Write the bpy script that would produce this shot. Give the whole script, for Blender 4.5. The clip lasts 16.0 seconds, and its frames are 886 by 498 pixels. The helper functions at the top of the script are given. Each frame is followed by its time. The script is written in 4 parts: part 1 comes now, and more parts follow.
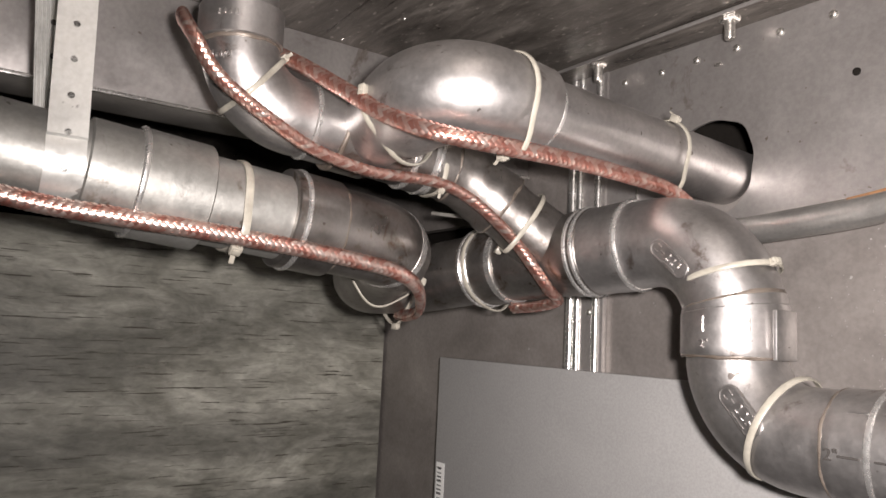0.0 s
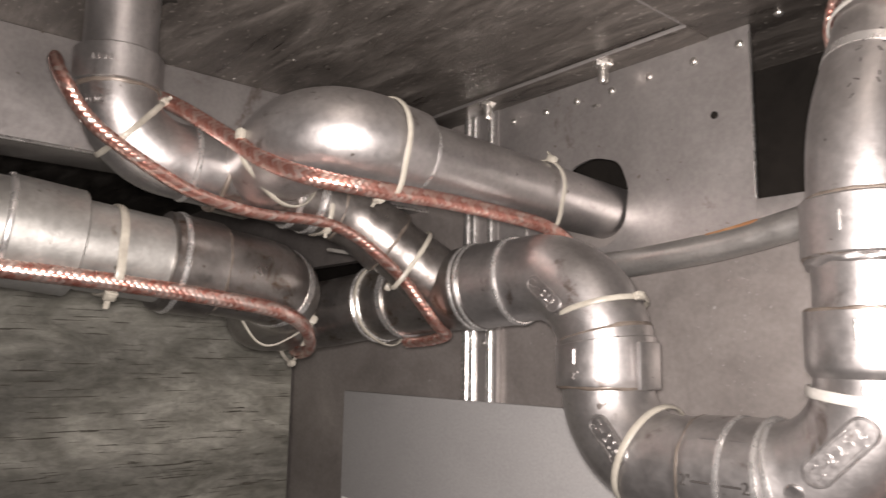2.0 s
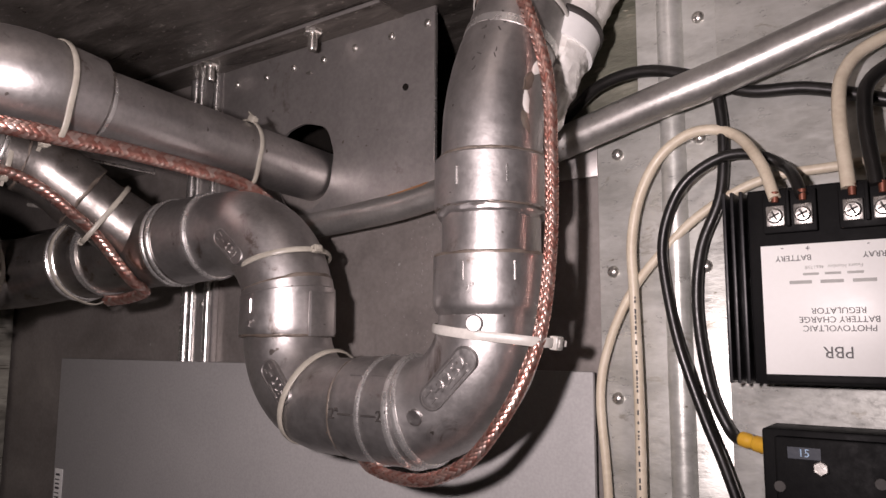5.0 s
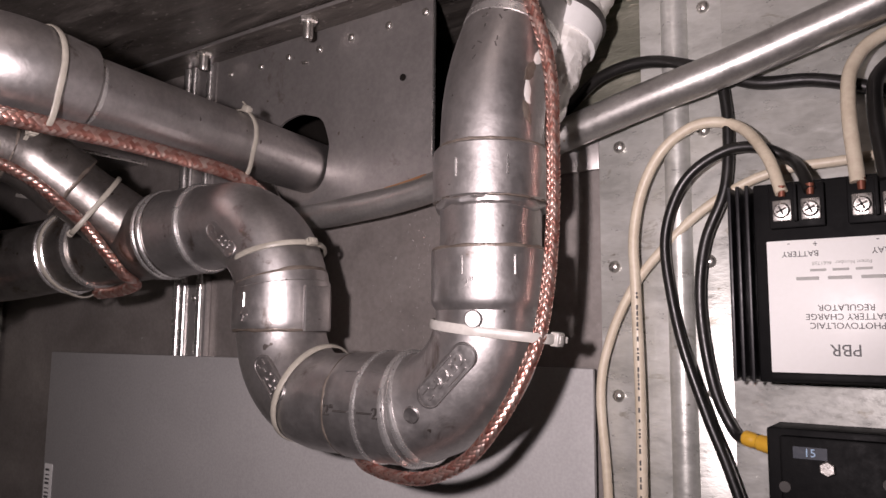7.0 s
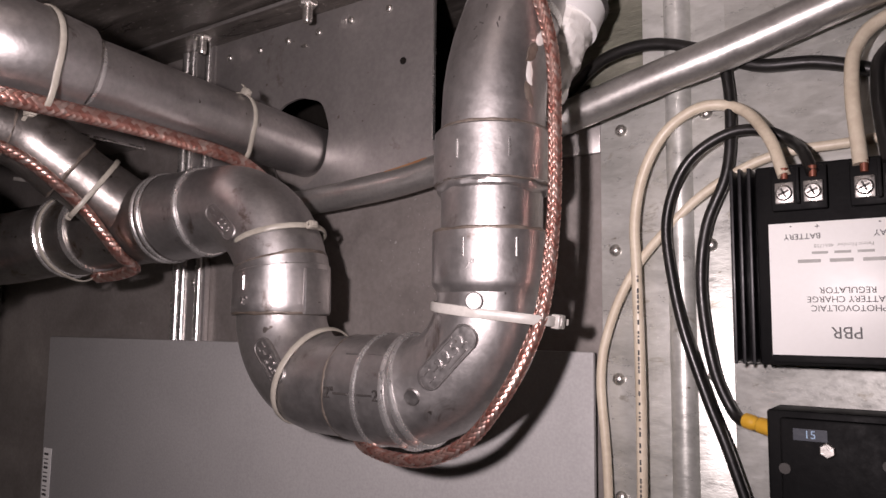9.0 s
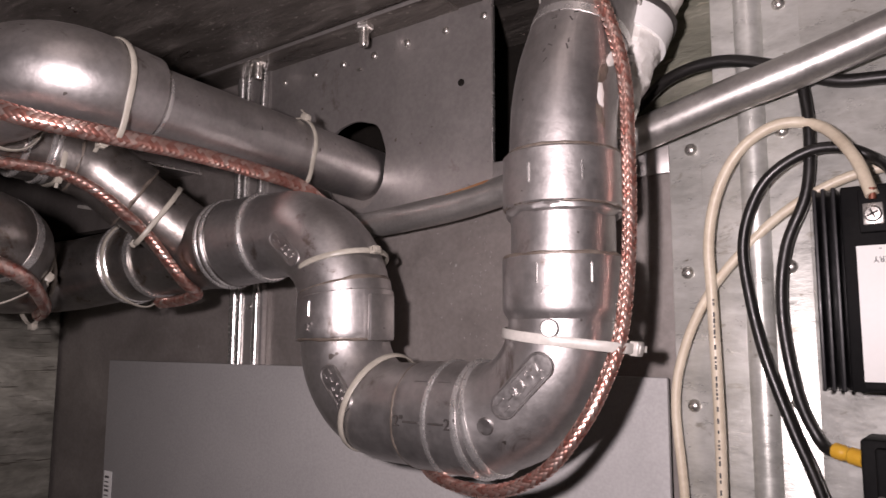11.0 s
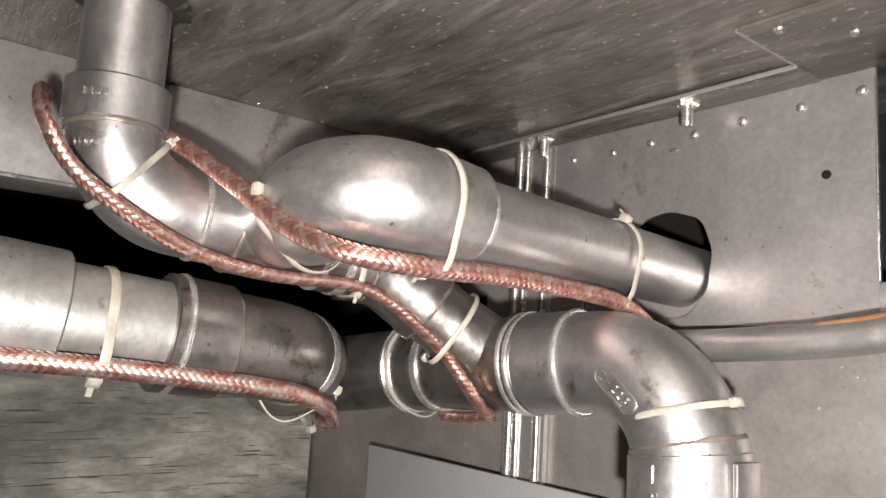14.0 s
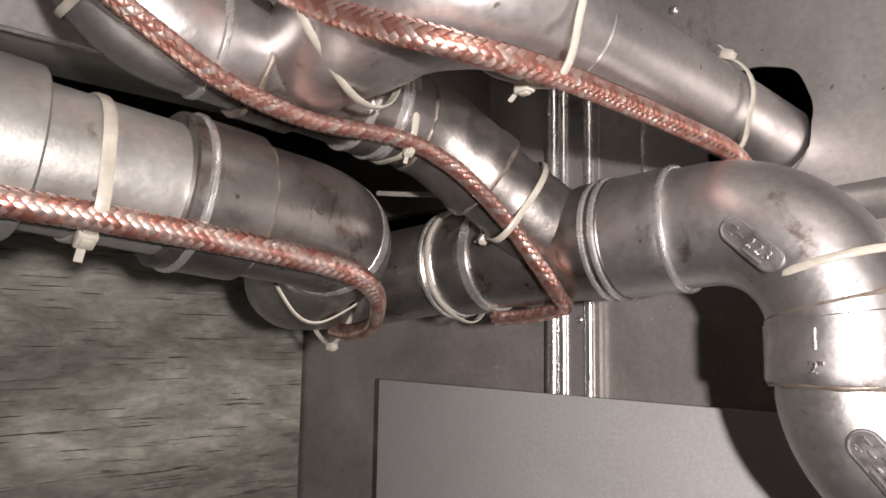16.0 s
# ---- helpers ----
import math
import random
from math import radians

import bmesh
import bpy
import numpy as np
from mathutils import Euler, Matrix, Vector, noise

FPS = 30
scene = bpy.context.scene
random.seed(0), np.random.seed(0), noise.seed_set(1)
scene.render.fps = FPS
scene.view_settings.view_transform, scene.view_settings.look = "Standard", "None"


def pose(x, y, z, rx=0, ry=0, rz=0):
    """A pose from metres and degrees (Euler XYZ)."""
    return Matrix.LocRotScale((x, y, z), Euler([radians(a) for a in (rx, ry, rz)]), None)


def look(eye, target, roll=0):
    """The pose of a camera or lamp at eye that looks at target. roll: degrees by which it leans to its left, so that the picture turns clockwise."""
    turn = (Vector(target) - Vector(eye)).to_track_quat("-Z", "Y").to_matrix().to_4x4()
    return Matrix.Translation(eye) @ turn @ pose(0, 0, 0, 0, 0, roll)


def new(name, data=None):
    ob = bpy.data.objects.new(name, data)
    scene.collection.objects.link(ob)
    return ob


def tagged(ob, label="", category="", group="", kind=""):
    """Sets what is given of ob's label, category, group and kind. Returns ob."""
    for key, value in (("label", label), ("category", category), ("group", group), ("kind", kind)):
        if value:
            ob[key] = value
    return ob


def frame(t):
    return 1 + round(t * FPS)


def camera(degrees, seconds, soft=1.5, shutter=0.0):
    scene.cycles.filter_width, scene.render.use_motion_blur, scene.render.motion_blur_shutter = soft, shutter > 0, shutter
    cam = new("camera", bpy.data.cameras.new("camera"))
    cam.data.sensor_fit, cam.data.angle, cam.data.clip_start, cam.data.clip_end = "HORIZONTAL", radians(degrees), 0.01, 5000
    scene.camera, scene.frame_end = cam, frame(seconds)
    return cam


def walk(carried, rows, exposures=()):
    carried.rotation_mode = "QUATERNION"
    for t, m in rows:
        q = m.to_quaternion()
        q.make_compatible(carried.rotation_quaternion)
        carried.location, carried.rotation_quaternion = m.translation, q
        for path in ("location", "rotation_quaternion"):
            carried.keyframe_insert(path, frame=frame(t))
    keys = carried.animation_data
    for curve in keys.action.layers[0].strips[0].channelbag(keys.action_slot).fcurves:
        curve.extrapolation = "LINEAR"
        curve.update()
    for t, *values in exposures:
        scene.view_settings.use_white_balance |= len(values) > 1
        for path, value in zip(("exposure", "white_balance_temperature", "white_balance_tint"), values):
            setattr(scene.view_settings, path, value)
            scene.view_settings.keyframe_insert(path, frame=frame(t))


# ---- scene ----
cam = camera(61.8, 16.0, shutter=0.35)
METRES, EYE, TILT, LEAN, TURN = 0.57, 0.7, 0.0, 0.0, 55.2
LAMP, LAMP_WATTS = (0.028, 0.020, 0.716), 30.0
EXPOSURES = [(0.0, 0.02, 6500, 8), (1.5, -0.05, 6650, 9), (2.0, -0.18, 6650, 10), (2.5, -0.45, 6700, 14), (3.5, -0.68, 6700, 17), (4.0, -0.9, 6750, 16), (4.5, -1.10, 6650, 18), (7.0, -1.12, 6520, 21), (11.0, -1.02, 6520, 21),
             (12.0, -0.68, 6500, 17), (12.5, -0.42, 6550, 13), (13.5, 0.10, 6650, 3), (14.0, 0.28, 6450, 6), (14.5, 0.48, 6300, 9), (15.0, 0.32, 6400, 10), (15.5, 0.08, 6950, 6), (16.0, 0.08, 6500, 10)]
ROWS = [
    (0.0, 0.0, 0.0, 0.0, -0.29, 6.2, -2.63),
    (0.5, 0.0041, -0.0085, 0.0127, -0.79, 7.61, -1.64),
    (1.0, 0.004, -0.011, 0.0174, -0.89, 8.48, -1.43),
    (1.5, 0.0193, -0.0117, 0.0178, -1.69, 8.43, -1.57),
    (2.0, 0.0601, -0.0267, 0.0178, -5.44, 8.23, -1.01),
    (2.5, 0.1145, -0.0531, 0.0177, -10.5, 8.73, -0.47),
    (3.0, 0.1658, -0.0866, 0.0165, -15.32, 9.36, -0.04),
    (3.5, 0.199, -0.1097, 0.0058, -18.79, 9.68, -0.0),
    (4.0, 0.2104, -0.1153, -0.0128, -19.65, 8.92, -0.66),
    (4.5, 0.2099, -0.1087, -0.0265, -19.91, 7.59, -0.3),
    (7.0, 0.2116, -0.0817, -0.0243, -20.51, 6.86, -0.52),
    (7.5, 0.2093, -0.082, -0.0293, -20.18, 6.27, -0.58),
    (8.0, 0.2174, -0.0795, -0.0334, -20.8, 5.91, -0.65),
    (10.5, 0.1867, -0.0645, -0.0224, -19.32, 6.97, -0.5),
    (11.0, 0.179, -0.0564, -0.0191, -17.9, 7.16, -0.26),
    (11.5, 0.1541, -0.0424, -0.0261, -15.81, 6.45, -0.27),
    (12.0, 0.1257, -0.0019, -0.0163, -13.21, 5.56, 0.33),
    (12.5, 0.1254, 0.0205, 0.06, -8.63, 8.07, -0.17),
    (13.0, 0.1406, 0.0517, 0.0961, -6.45, 8.84, -2.0),
    (13.5, 0.0791, 0.0883, 0.116, -3.73, 8.61, -3.04),
    (14.0, 0.0435, 0.1188, 0.1263, -3.59, 7.88, -3.47),
    (14.5, 0.0342, 0.1882, 0.1337, -4.69, 6.39, -2.53),
    (15.0, -0.0061, 0.2261, 0.1138, -7.58, 7.2, -1.51),
    (15.5, -0.0408, 0.2766, 0.0561, -8.07, 5.74, -0.28),
    (16.0, -0.0652, 0.316, 0.0198, -7.98, 6.5, -0.91),
]
walk(cam, [(t, pose(0, 0, EYE, TILT, LEAN, TURN) @ pose(METRES * x, METRES * y, METRES * z, 90 + pitch, roll, yaw)) for t, x, y, z, yaw, pitch, roll in ROWS],
     exposures=EXPOSURES)

# ---- world and light ----
world = bpy.data.worlds.new("world")
scene.world = world
world.use_nodes = True
world.node_tree.nodes["Background"].inputs[0].default_value = (0.75, 0.8, 0.9, 1)
world.node_tree.nodes["Background"].inputs[1].default_value = 0.02


def torch(name, place, target, watts, size, spread):
    lamp = bpy.data.lights.new(name, "SPOT")
    lamp.energy, lamp.shadow_soft_size, lamp.spot_size, lamp.spot_blend = watts, size, radians(spread), 1.0
    lamp.color = (1.0, 0.905, 0.885)
    ob = new(name, lamp)
    ob.matrix_world = look(place, target)
    return ob


# the small torch that lights the compartment from just beside the viewer
torch("torch_light", LAMP, (-0.36, 0.50, 0.83), LAMP_WATTS, 0.011, 140)


# ---- materials ----
def nodes_of(name):
    m = bpy.data.materials.new(name)
    m.use_nodes = True
    nt = m.node_tree
    return m, nt, nt.nodes["Principled BSDF"]


def coords(nt, scale=(1, 1, 1), kind="Object"):
    tc = nt.nodes.new("ShaderNodeTexCoord")
    mp = nt.nodes.new("ShaderNodeMapping")
    mp.inputs["Scale"].default_value = scale
    nt.links.new(tc.outputs[kind], mp.inputs["Vector"])
    return mp.outputs["Vector"]


def noise_tex(nt, vec, scale, detail=4.0, rough=0.6, distortion=0.0):
    n = nt.nodes.new("ShaderNodeTexNoise")
    n.inputs["Scale"].default_value, n.inputs["Detail"].default_value = scale, detail
    n.inputs["Roughness"].default_value, n.inputs["Distortion"].default_value = rough, distortion
    nt.links.new(vec, n.inputs["Vector"])
    return n.outputs["Fac"]


def ramp(nt, fac, stops):
    r = nt.nodes.new("ShaderNodeValToRGB")
    el = r.color_ramp.elements
    while len(el) < len(stops):
        el.new(0.5)
    for e, (p, c) in zip(el, stops):
        e.position, e.color = p, (*c, 1) if len(c) == 3 else c
    nt.links.new(fac, r.inputs["Fac"])
    return r.outputs["Color"]


def grey(v):
    return (v, v, v)


def mix(nt, fac, a, b, blend="MIX"):
    m = nt.nodes.new("ShaderNodeMix")
    m.data_type, m.blend_type = "RGBA", blend
    for sock, val in ((m.inputs["Factor"], fac), (m.inputs["A"], a), (m.inputs["B"], b)):
        if isinstance(val, (int, float)):
            sock.default_value = val
        elif isinstance(val, tuple):
            sock.default_value = (*val, 1)
        else:
            nt.links.new(val, sock)
    return m.outputs["Result"]


def bump(nt, bsdf, height, strength, distance=0.001):
    b = nt.nodes.new("ShaderNodeBump")
    b.inputs["Strength"].default_value, b.inputs["Distance"].default_value = strength, distance
    nt.links.new(height, b.inputs["Height"])
    nt.links.new(b.outputs["Normal"], bsdf.inputs["Normal"])


def surface(name, dark, light, rough, metal=0.0, big=9.0, fine=160.0, relief=0.15, stain=None, stain_at=0.62, stretch=(1, 1, 1), spec=0.5, rough_var=0.1, speck=None):
    """Two scales of colour change, an optional stain colour, varying gloss and a fine relief."""
    m, nt, b = nodes_of(name)
    v = coords(nt, stretch)
    n1 = noise_tex(nt, v, big, 5, 0.62, 0.4)
    n2 = noise_tex(nt, v, fine, 3, 0.6)
    col = ramp(nt, n1, [(0.32, dark), (0.68, light)])
    col = mix(nt, 0.09, col, ramp(nt, n2, [(0.35, grey(0.15)), (0.65, grey(0.95))]), "OVERLAY")
    if stain:
        n3 = noise_tex(nt, v, big * 2.3, 6, 0.7, 0.8)
        col = mix(nt, ramp(nt, n3, [(stain_at, grey(0)), (stain_at + 0.1, grey(1))]), col, stain)
    if speck:
        n4 = noise_tex(nt, v, fine * 0.55, 2, 0.5)
        col = mix(nt, ramp(nt, n4, [(0.735, grey(0)), (0.76, grey(0.8))]), col, speck)
    nt.links.new(col, b.inputs["Base Color"])
    n5 = noise_tex(nt, v, big * 4, 5, 0.7)
    rr = ramp(nt, n5, [(0.3, grey(max(0.03, rough - rough_var))), (0.7, grey(min(1, rough + rough_var)))])
    nt.links.new(rr, b.inputs["Roughness"])
    b.inputs["Metallic"].default_value = metal
    b.inputs["Specular IOR Level"].default_value = spec
    bump(nt, b, n2, relief)
    return m


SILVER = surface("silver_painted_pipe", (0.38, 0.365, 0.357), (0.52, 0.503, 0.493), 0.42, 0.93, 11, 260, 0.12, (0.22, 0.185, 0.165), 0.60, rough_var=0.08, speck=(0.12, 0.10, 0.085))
# brown grime over a base darkened for the shade in the corner
GRIMY_SHADED = surface("grimy_shaded_silver_pipe", (0.20, 0.185, 0.172), (0.36, 0.342, 0.325), 0.37, 0.93, 16, 240, 0.14, (0.14, 0.098, 0.07), 0.57, rough_var=0.10, speck=(0.08, 0.06, 0.045))
SILVER_DULL = surface("dull_silver_pipe", (0.30, 0.297, 0.28), (0.43, 0.427, 0.405), 0.48, 0.80, 14, 240, 0.14, (0.17, 0.14, 0.11), 0.60, rough_var=0.10, speck=(0.12, 0.10, 0.08))
BEAD = surface("bright_bead", (0.68, 0.67, 0.65), (0.82, 0.81, 0.79), 0.28, 0.85, 30, 500, 0.05)
GLUE = surface("rust_brown_glue", (0.09, 0.072, 0.057), (0.21, 0.178, 0.15), 0.42, 0.3, 60, 400, 0.3)
EMBOSS = surface("embossed_letters", (0.34, 0.325, 0.317), (0.46, 0.445, 0.435), 0.38, 0.93, 40, 500, 0.03, (0.2, 0.17, 0.15), 0.62)
MARK_DARK = surface("dark_mould_mark", (0.03, 0.027, 0.025), (0.06, 0.055, 0.05), 0.6, 0.0)
NYLON = surface("cream_nylon", (0.30, 0.28, 0.235), (0.41, 0.388, 0.33), 0.38, 0.0, 40, 300, 0.05, (0.36, 0.30, 0.20), 0.70)
NYLON_WHITE = surface("white_nylon", (0.38, 0.365, 0.335), (0.48, 0.465, 0.43), 0.35, 0.0, 40, 300, 0.05)
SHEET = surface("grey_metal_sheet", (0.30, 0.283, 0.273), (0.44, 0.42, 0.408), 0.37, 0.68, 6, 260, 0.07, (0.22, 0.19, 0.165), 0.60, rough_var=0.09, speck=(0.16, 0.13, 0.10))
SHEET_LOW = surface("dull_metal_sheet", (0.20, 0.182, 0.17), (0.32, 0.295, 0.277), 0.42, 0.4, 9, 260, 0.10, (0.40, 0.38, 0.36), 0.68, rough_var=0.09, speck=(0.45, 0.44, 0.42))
ALU = surface("pale_aluminium_sheet", (0.40, 0.405, 0.375), (0.66, 0.665, 0.63), 0.36, 0.5, 17, 240, 0.12, (0.30, 0.28, 0.23), 0.60, stretch=(0.7, 1, 1.6), rough_var=0.14, speck=(0.16, 0.14, 0.10))
BRIGHT = surface("bright_rolled_metal", (0.60, 0.59, 0.57), (0.76, 0.75, 0.73), 0.25, 0.9, 20, 400, 0.04, (0.4, 0.37, 0.33), 0.7)
PANEL = surface("pale_grey_board", (0.315, 0.312, 0.308), (0.36, 0.356, 0.35), 0.5, 0.0, 4, 500, 0.03, (0.29, 0.28, 0.265), 0.70)
STEEL = surface("zinc_steel", (0.50, 0.48, 0.45), (0.68, 0.66, 0.62), 0.3, 0.9, 60, 600, 0.1, (0.3, 0.24, 0.18), 0.68)
CONDUIT = surface("galvanised_conduit", (0.34, 0.33, 0.315), (0.46, 0.45, 0.43), 0.40, 0.8, 25, 400, 0.1, (0.42, 0.19, 0.07), 0.74, speck=(0.25, 0.2, 0.15))
RUST = surface("rusty_conduit", (0.34, 0.15, 0.06), (0.50, 0.28, 0.14), 0.7, 0.2, 60, 500, 0.3)
FOIL = surface("crumpled_foil", (0.78, 0.76, 0.71), (0.92, 0.90, 0.87), 0.40, 0.25, 30, 300, 0.35, (0.45, 0.32, 0.18), 0.72)
FOIL_SHINY = surface("creased_shiny_foil", (0.55, 0.52, 0.47), (0.80, 0.77, 0.71), 0.20, 0.92, 24, 260, 0.35, (0.30, 0.23, 0.15), 0.62)
TAPE = surface("white_tape", (0.74, 0.74, 0.72), (0.84, 0.84, 0.82), 0.4)
BLACK_ALU = surface("black_anodised", (0.006, 0.006, 0.007), (0.014, 0.014, 0.016), 0.42, 0.0, 30, 400, 0.05)
BLACK_CASE = surface("black_plastic", (0.004, 0.004, 0.0045), (0.008, 0.008, 0.008), 0.55, 0.0, 30, 400, 0.10, (0.014, 0.012, 0.010), 0.68, spec=0.10)
LABEL = surface("white_label", (0.84, 0.84, 0.81), (0.90, 0.90, 0.88), 0.42, 0.0, 8, 400, 0.02, (0.68, 0.67, 0.62), 0.7)
INK = surface("black_ink", (0.04, 0.04, 0.04), (0.07, 0.07, 0.07), 0.55)
INK_GREY = surface("grey_ink", (0.30, 0.30, 0.28), (0.42, 0.42, 0.40), 0.55)
INK_BLUE = surface("blue_white_ink", (0.25, 0.42, 0.62), (0.4, 0.56, 0.74), 0.5)
CABLE_WHITE = surface("tan_cable_sheath", (0.52, 0.45, 0.34), (0.64, 0.57, 0.45), 0.42, 0.0, 30, 300, 0.08, (0.40, 0.32, 0.22), 0.68)
CABLE_BLACK = surface("black_cable_sheath", (0.006, 0.006, 0.006), (0.013, 0.012, 0.011), 0.36, 0.0, 30, 300, 0.08)
YELLOW = surface("yellow_crimp", (0.62, 0.34, 0.03), (0.76, 0.46, 0.05), 0.4)
COPPER_TAG = surface("copper_wire_end", (0.13, 0.04, 0.022), (0.22, 0.075, 0.045), 0.5, 0.4)
STRAP = surface("galvanised_strap", (0.50, 0.50, 0.48), (0.66, 0.66, 0.63), 0.36, 0.6, 25, 300, 0.08, (0.42, 0.40, 0.36), 0.68)
# near-black that puts the shade of deep gaps into the colour
SHADE_BLACK = surface("shade_black", (0.010, 0.009, 0.008), (0.018, 0.016, 0.014), 0.9, spec=0.05)
BRAID_CORE = surface("dark_copper_core", (0.05, 0.016, 0.011), (0.09, 0.03, 0.02), 0.5, 0.4, 60, 500)


def braid_material():
    m, nt, b = nodes_of("copper_braid_strands")
    geo = nt.nodes.new("ShaderNodeNewGeometry")
    v = coords(nt)
    n = noise_tex(nt, v, 70, 4, 0.7)
    col = ramp(nt, geo.outputs["Random Per Island"], [(0.0, (0.58, 0.25, 0.20)), (0.4, (0.72, 0.43, 0.36)), (0.8, (0.82, 0.60, 0.53)), (1.0, (0.86, 0.72, 0.66))])
    col = mix(nt, ramp(nt, n, [(0.50, grey(0)), (0.80, grey(0.5))]), col, (0.45, 0.13, 0.10))
    nt.links.new(col, b.inputs["Base Color"])
    b.inputs["Metallic"].default_value, b.inputs["Roughness"].default_value = 0.9, 0.30
    return m


BRAID = braid_material()


def wood_material(name, stretch, cols, crack, rough, spec=0.4, gloss=0.0, swirl=0.0):
    m, nt, b = nodes_of(name)
    v = coords(nt, stretch)
    big = noise_tex(nt, v, 4.2, 5, 0.6, 2.2)
    grain = noise_tex(nt, v, 38, 6, 0.7, 0.5)
    vc = coords(nt, tuple(s * k for s, k in zip(stretch, crack[1])))
    lines = noise_tex(nt, vc, crack[0], 2, 0.5, 0.2)
    cloud = noise_tex(nt, coords(nt), 6, 4, 0.6, 0.6)
    col = ramp(nt, big, [(0.3, cols[0]), (0.55, cols[1]), (0.75, cols[2])])
    col = mix(nt, 0.35, col, ramp(nt, grain, [(0.3, grey(0.1)), (0.7, grey(0.9))]), "OVERLAY")
    if swirl:
        wv = nt.nodes.new("ShaderNodeTexWave")
        wv.wave_type, wv.bands_direction = "BANDS", "Z"
        for key, val in (("Scale", 0.8), ("Distortion", 22.0), ("Detail", 2.5), ("Detail Scale", 0.55)):
            wv.inputs[key].default_value = val
        nt.links.new(v, wv.inputs["Vector"])
        col = mix(nt, swirl, col, ramp(nt, wv.outputs["Fac"], [(0.2, grey(0.22)), (0.75, grey(0.72))]), "OVERLAY")
    col = mix(nt, 0.35, col, ramp(nt, cloud, [(0.35, grey(0.2)), (0.65, grey(0.85))]), "OVERLAY")
    slit = ramp(nt, lines, [(crack[2], grey(0)), (crack[2] + 0.03, grey(1))])
    col = mix(nt, slit, col, cols[3])
    nt.links.new(col, b.inputs["Base Color"])
    nt.links.new(ramp(nt, big, [(0.3, grey(max(0.05, rough - 0.12))), (0.7, grey(rough + 0.1))]), b.inputs["Roughness"])
    b.inputs["Specular IOR Level"].default_value = spec
    b.inputs["Metallic"].default_value = gloss
    bump(nt, b, mix(nt, slit, grain, grey(0.0)), 0.6, 0.0014)
    return m


PLYWOOD = wood_material("weathered_plywood", (1, 1.3, 3.4), ((0.145, 0.143, 0.12), (0.25, 0.247, 0.214), (0.39, 0.385, 0.34), (0.07, 0.062, 0.05)), (30, (1, 0.40, 5.5), 0.655), 0.46, swirl=0.4)
CEILING = wood_material("dark_stained_ceiling", (1.2, 6.0, 1), ((0.085, 0.075, 0.066), (0.165, 0.15, 0.134), (0.29, 0.265, 0.24), (0.38, 0.35, 0.31)), (60, (2.2, 0.6, 1), 0.66), 0.38, 0.6, 0.45)
GREEN_BOARD = wood_material("greenish_board", (1.2, 1, 5.0), ((0.10, 0.105, 0.08), (0.16, 0.16, 0.125), (0.24, 0.235, 0.19), (0.33, 0.31, 0.24)), (30, (1, 1, 1), 0.68), 0.35, 0.5, 0.2)


# ---- builders ----
def finish(bm, name, material, sharp=0.6):
    bmesh.ops.recalc_face_normals(bm, faces=bm.faces)
    for f in bm.faces:
        f.smooth = True
    for e in bm.edges:
        if len(e.link_faces) == 2 and e.calc_face_angle() > sharp:
            e.smooth = False
    me = bpy.data.meshes.new(name)
    bm.to_mesh(me)
    bm.free()
    me.materials.append(material)
    return me


def part(name, bm, material, parent=None, label="", sharp=0.6):
    ob = new(name, finish(bm, name, material, sharp))
    if parent is not None:
        ob.parent = parent
        ob.matrix_parent_inverse = parent.matrix_basis.inverted()
    if label:
        ob["label"] = label
    return ob


def thing(name, place, label, category, group="", kind=""):
    ob = new(name)
    ob.empty_display_size = 0.02
    ob.matrix_basis = Matrix.Translation(place)
    return tagged(ob, label, category, group, kind)


def box(lo, hi, bevel=0.0, segs=2):
    bm = bmesh.new()
    bmesh.ops.create_cube(bm, size=1)
    lo, hi = Vector(lo), Vector(hi)
    for v in bm.verts:
        v.co = Vector(((v.co[i] + 0.5) * (hi[i] - lo[i]) + lo[i] for i in range(3)))
    if bevel:
        bmesh.ops.bevel(bm, geom=bm.edges[:], offset=bevel, segments=segs, profile=0.5, affect="EDGES")
    return bm


def turned(bm, m):
    bmesh.ops.transform(bm, matrix=m, verts=bm.verts)
    return bm


def merge(*bms):
    out = bms[0]
    for b in bms[1:]:
        me = bpy.data.meshes.new("tmp")
        b.to_mesh(me)
        b.free()
        out.from_mesh(me)
        bpy.data.meshes.remove(me)
    return out


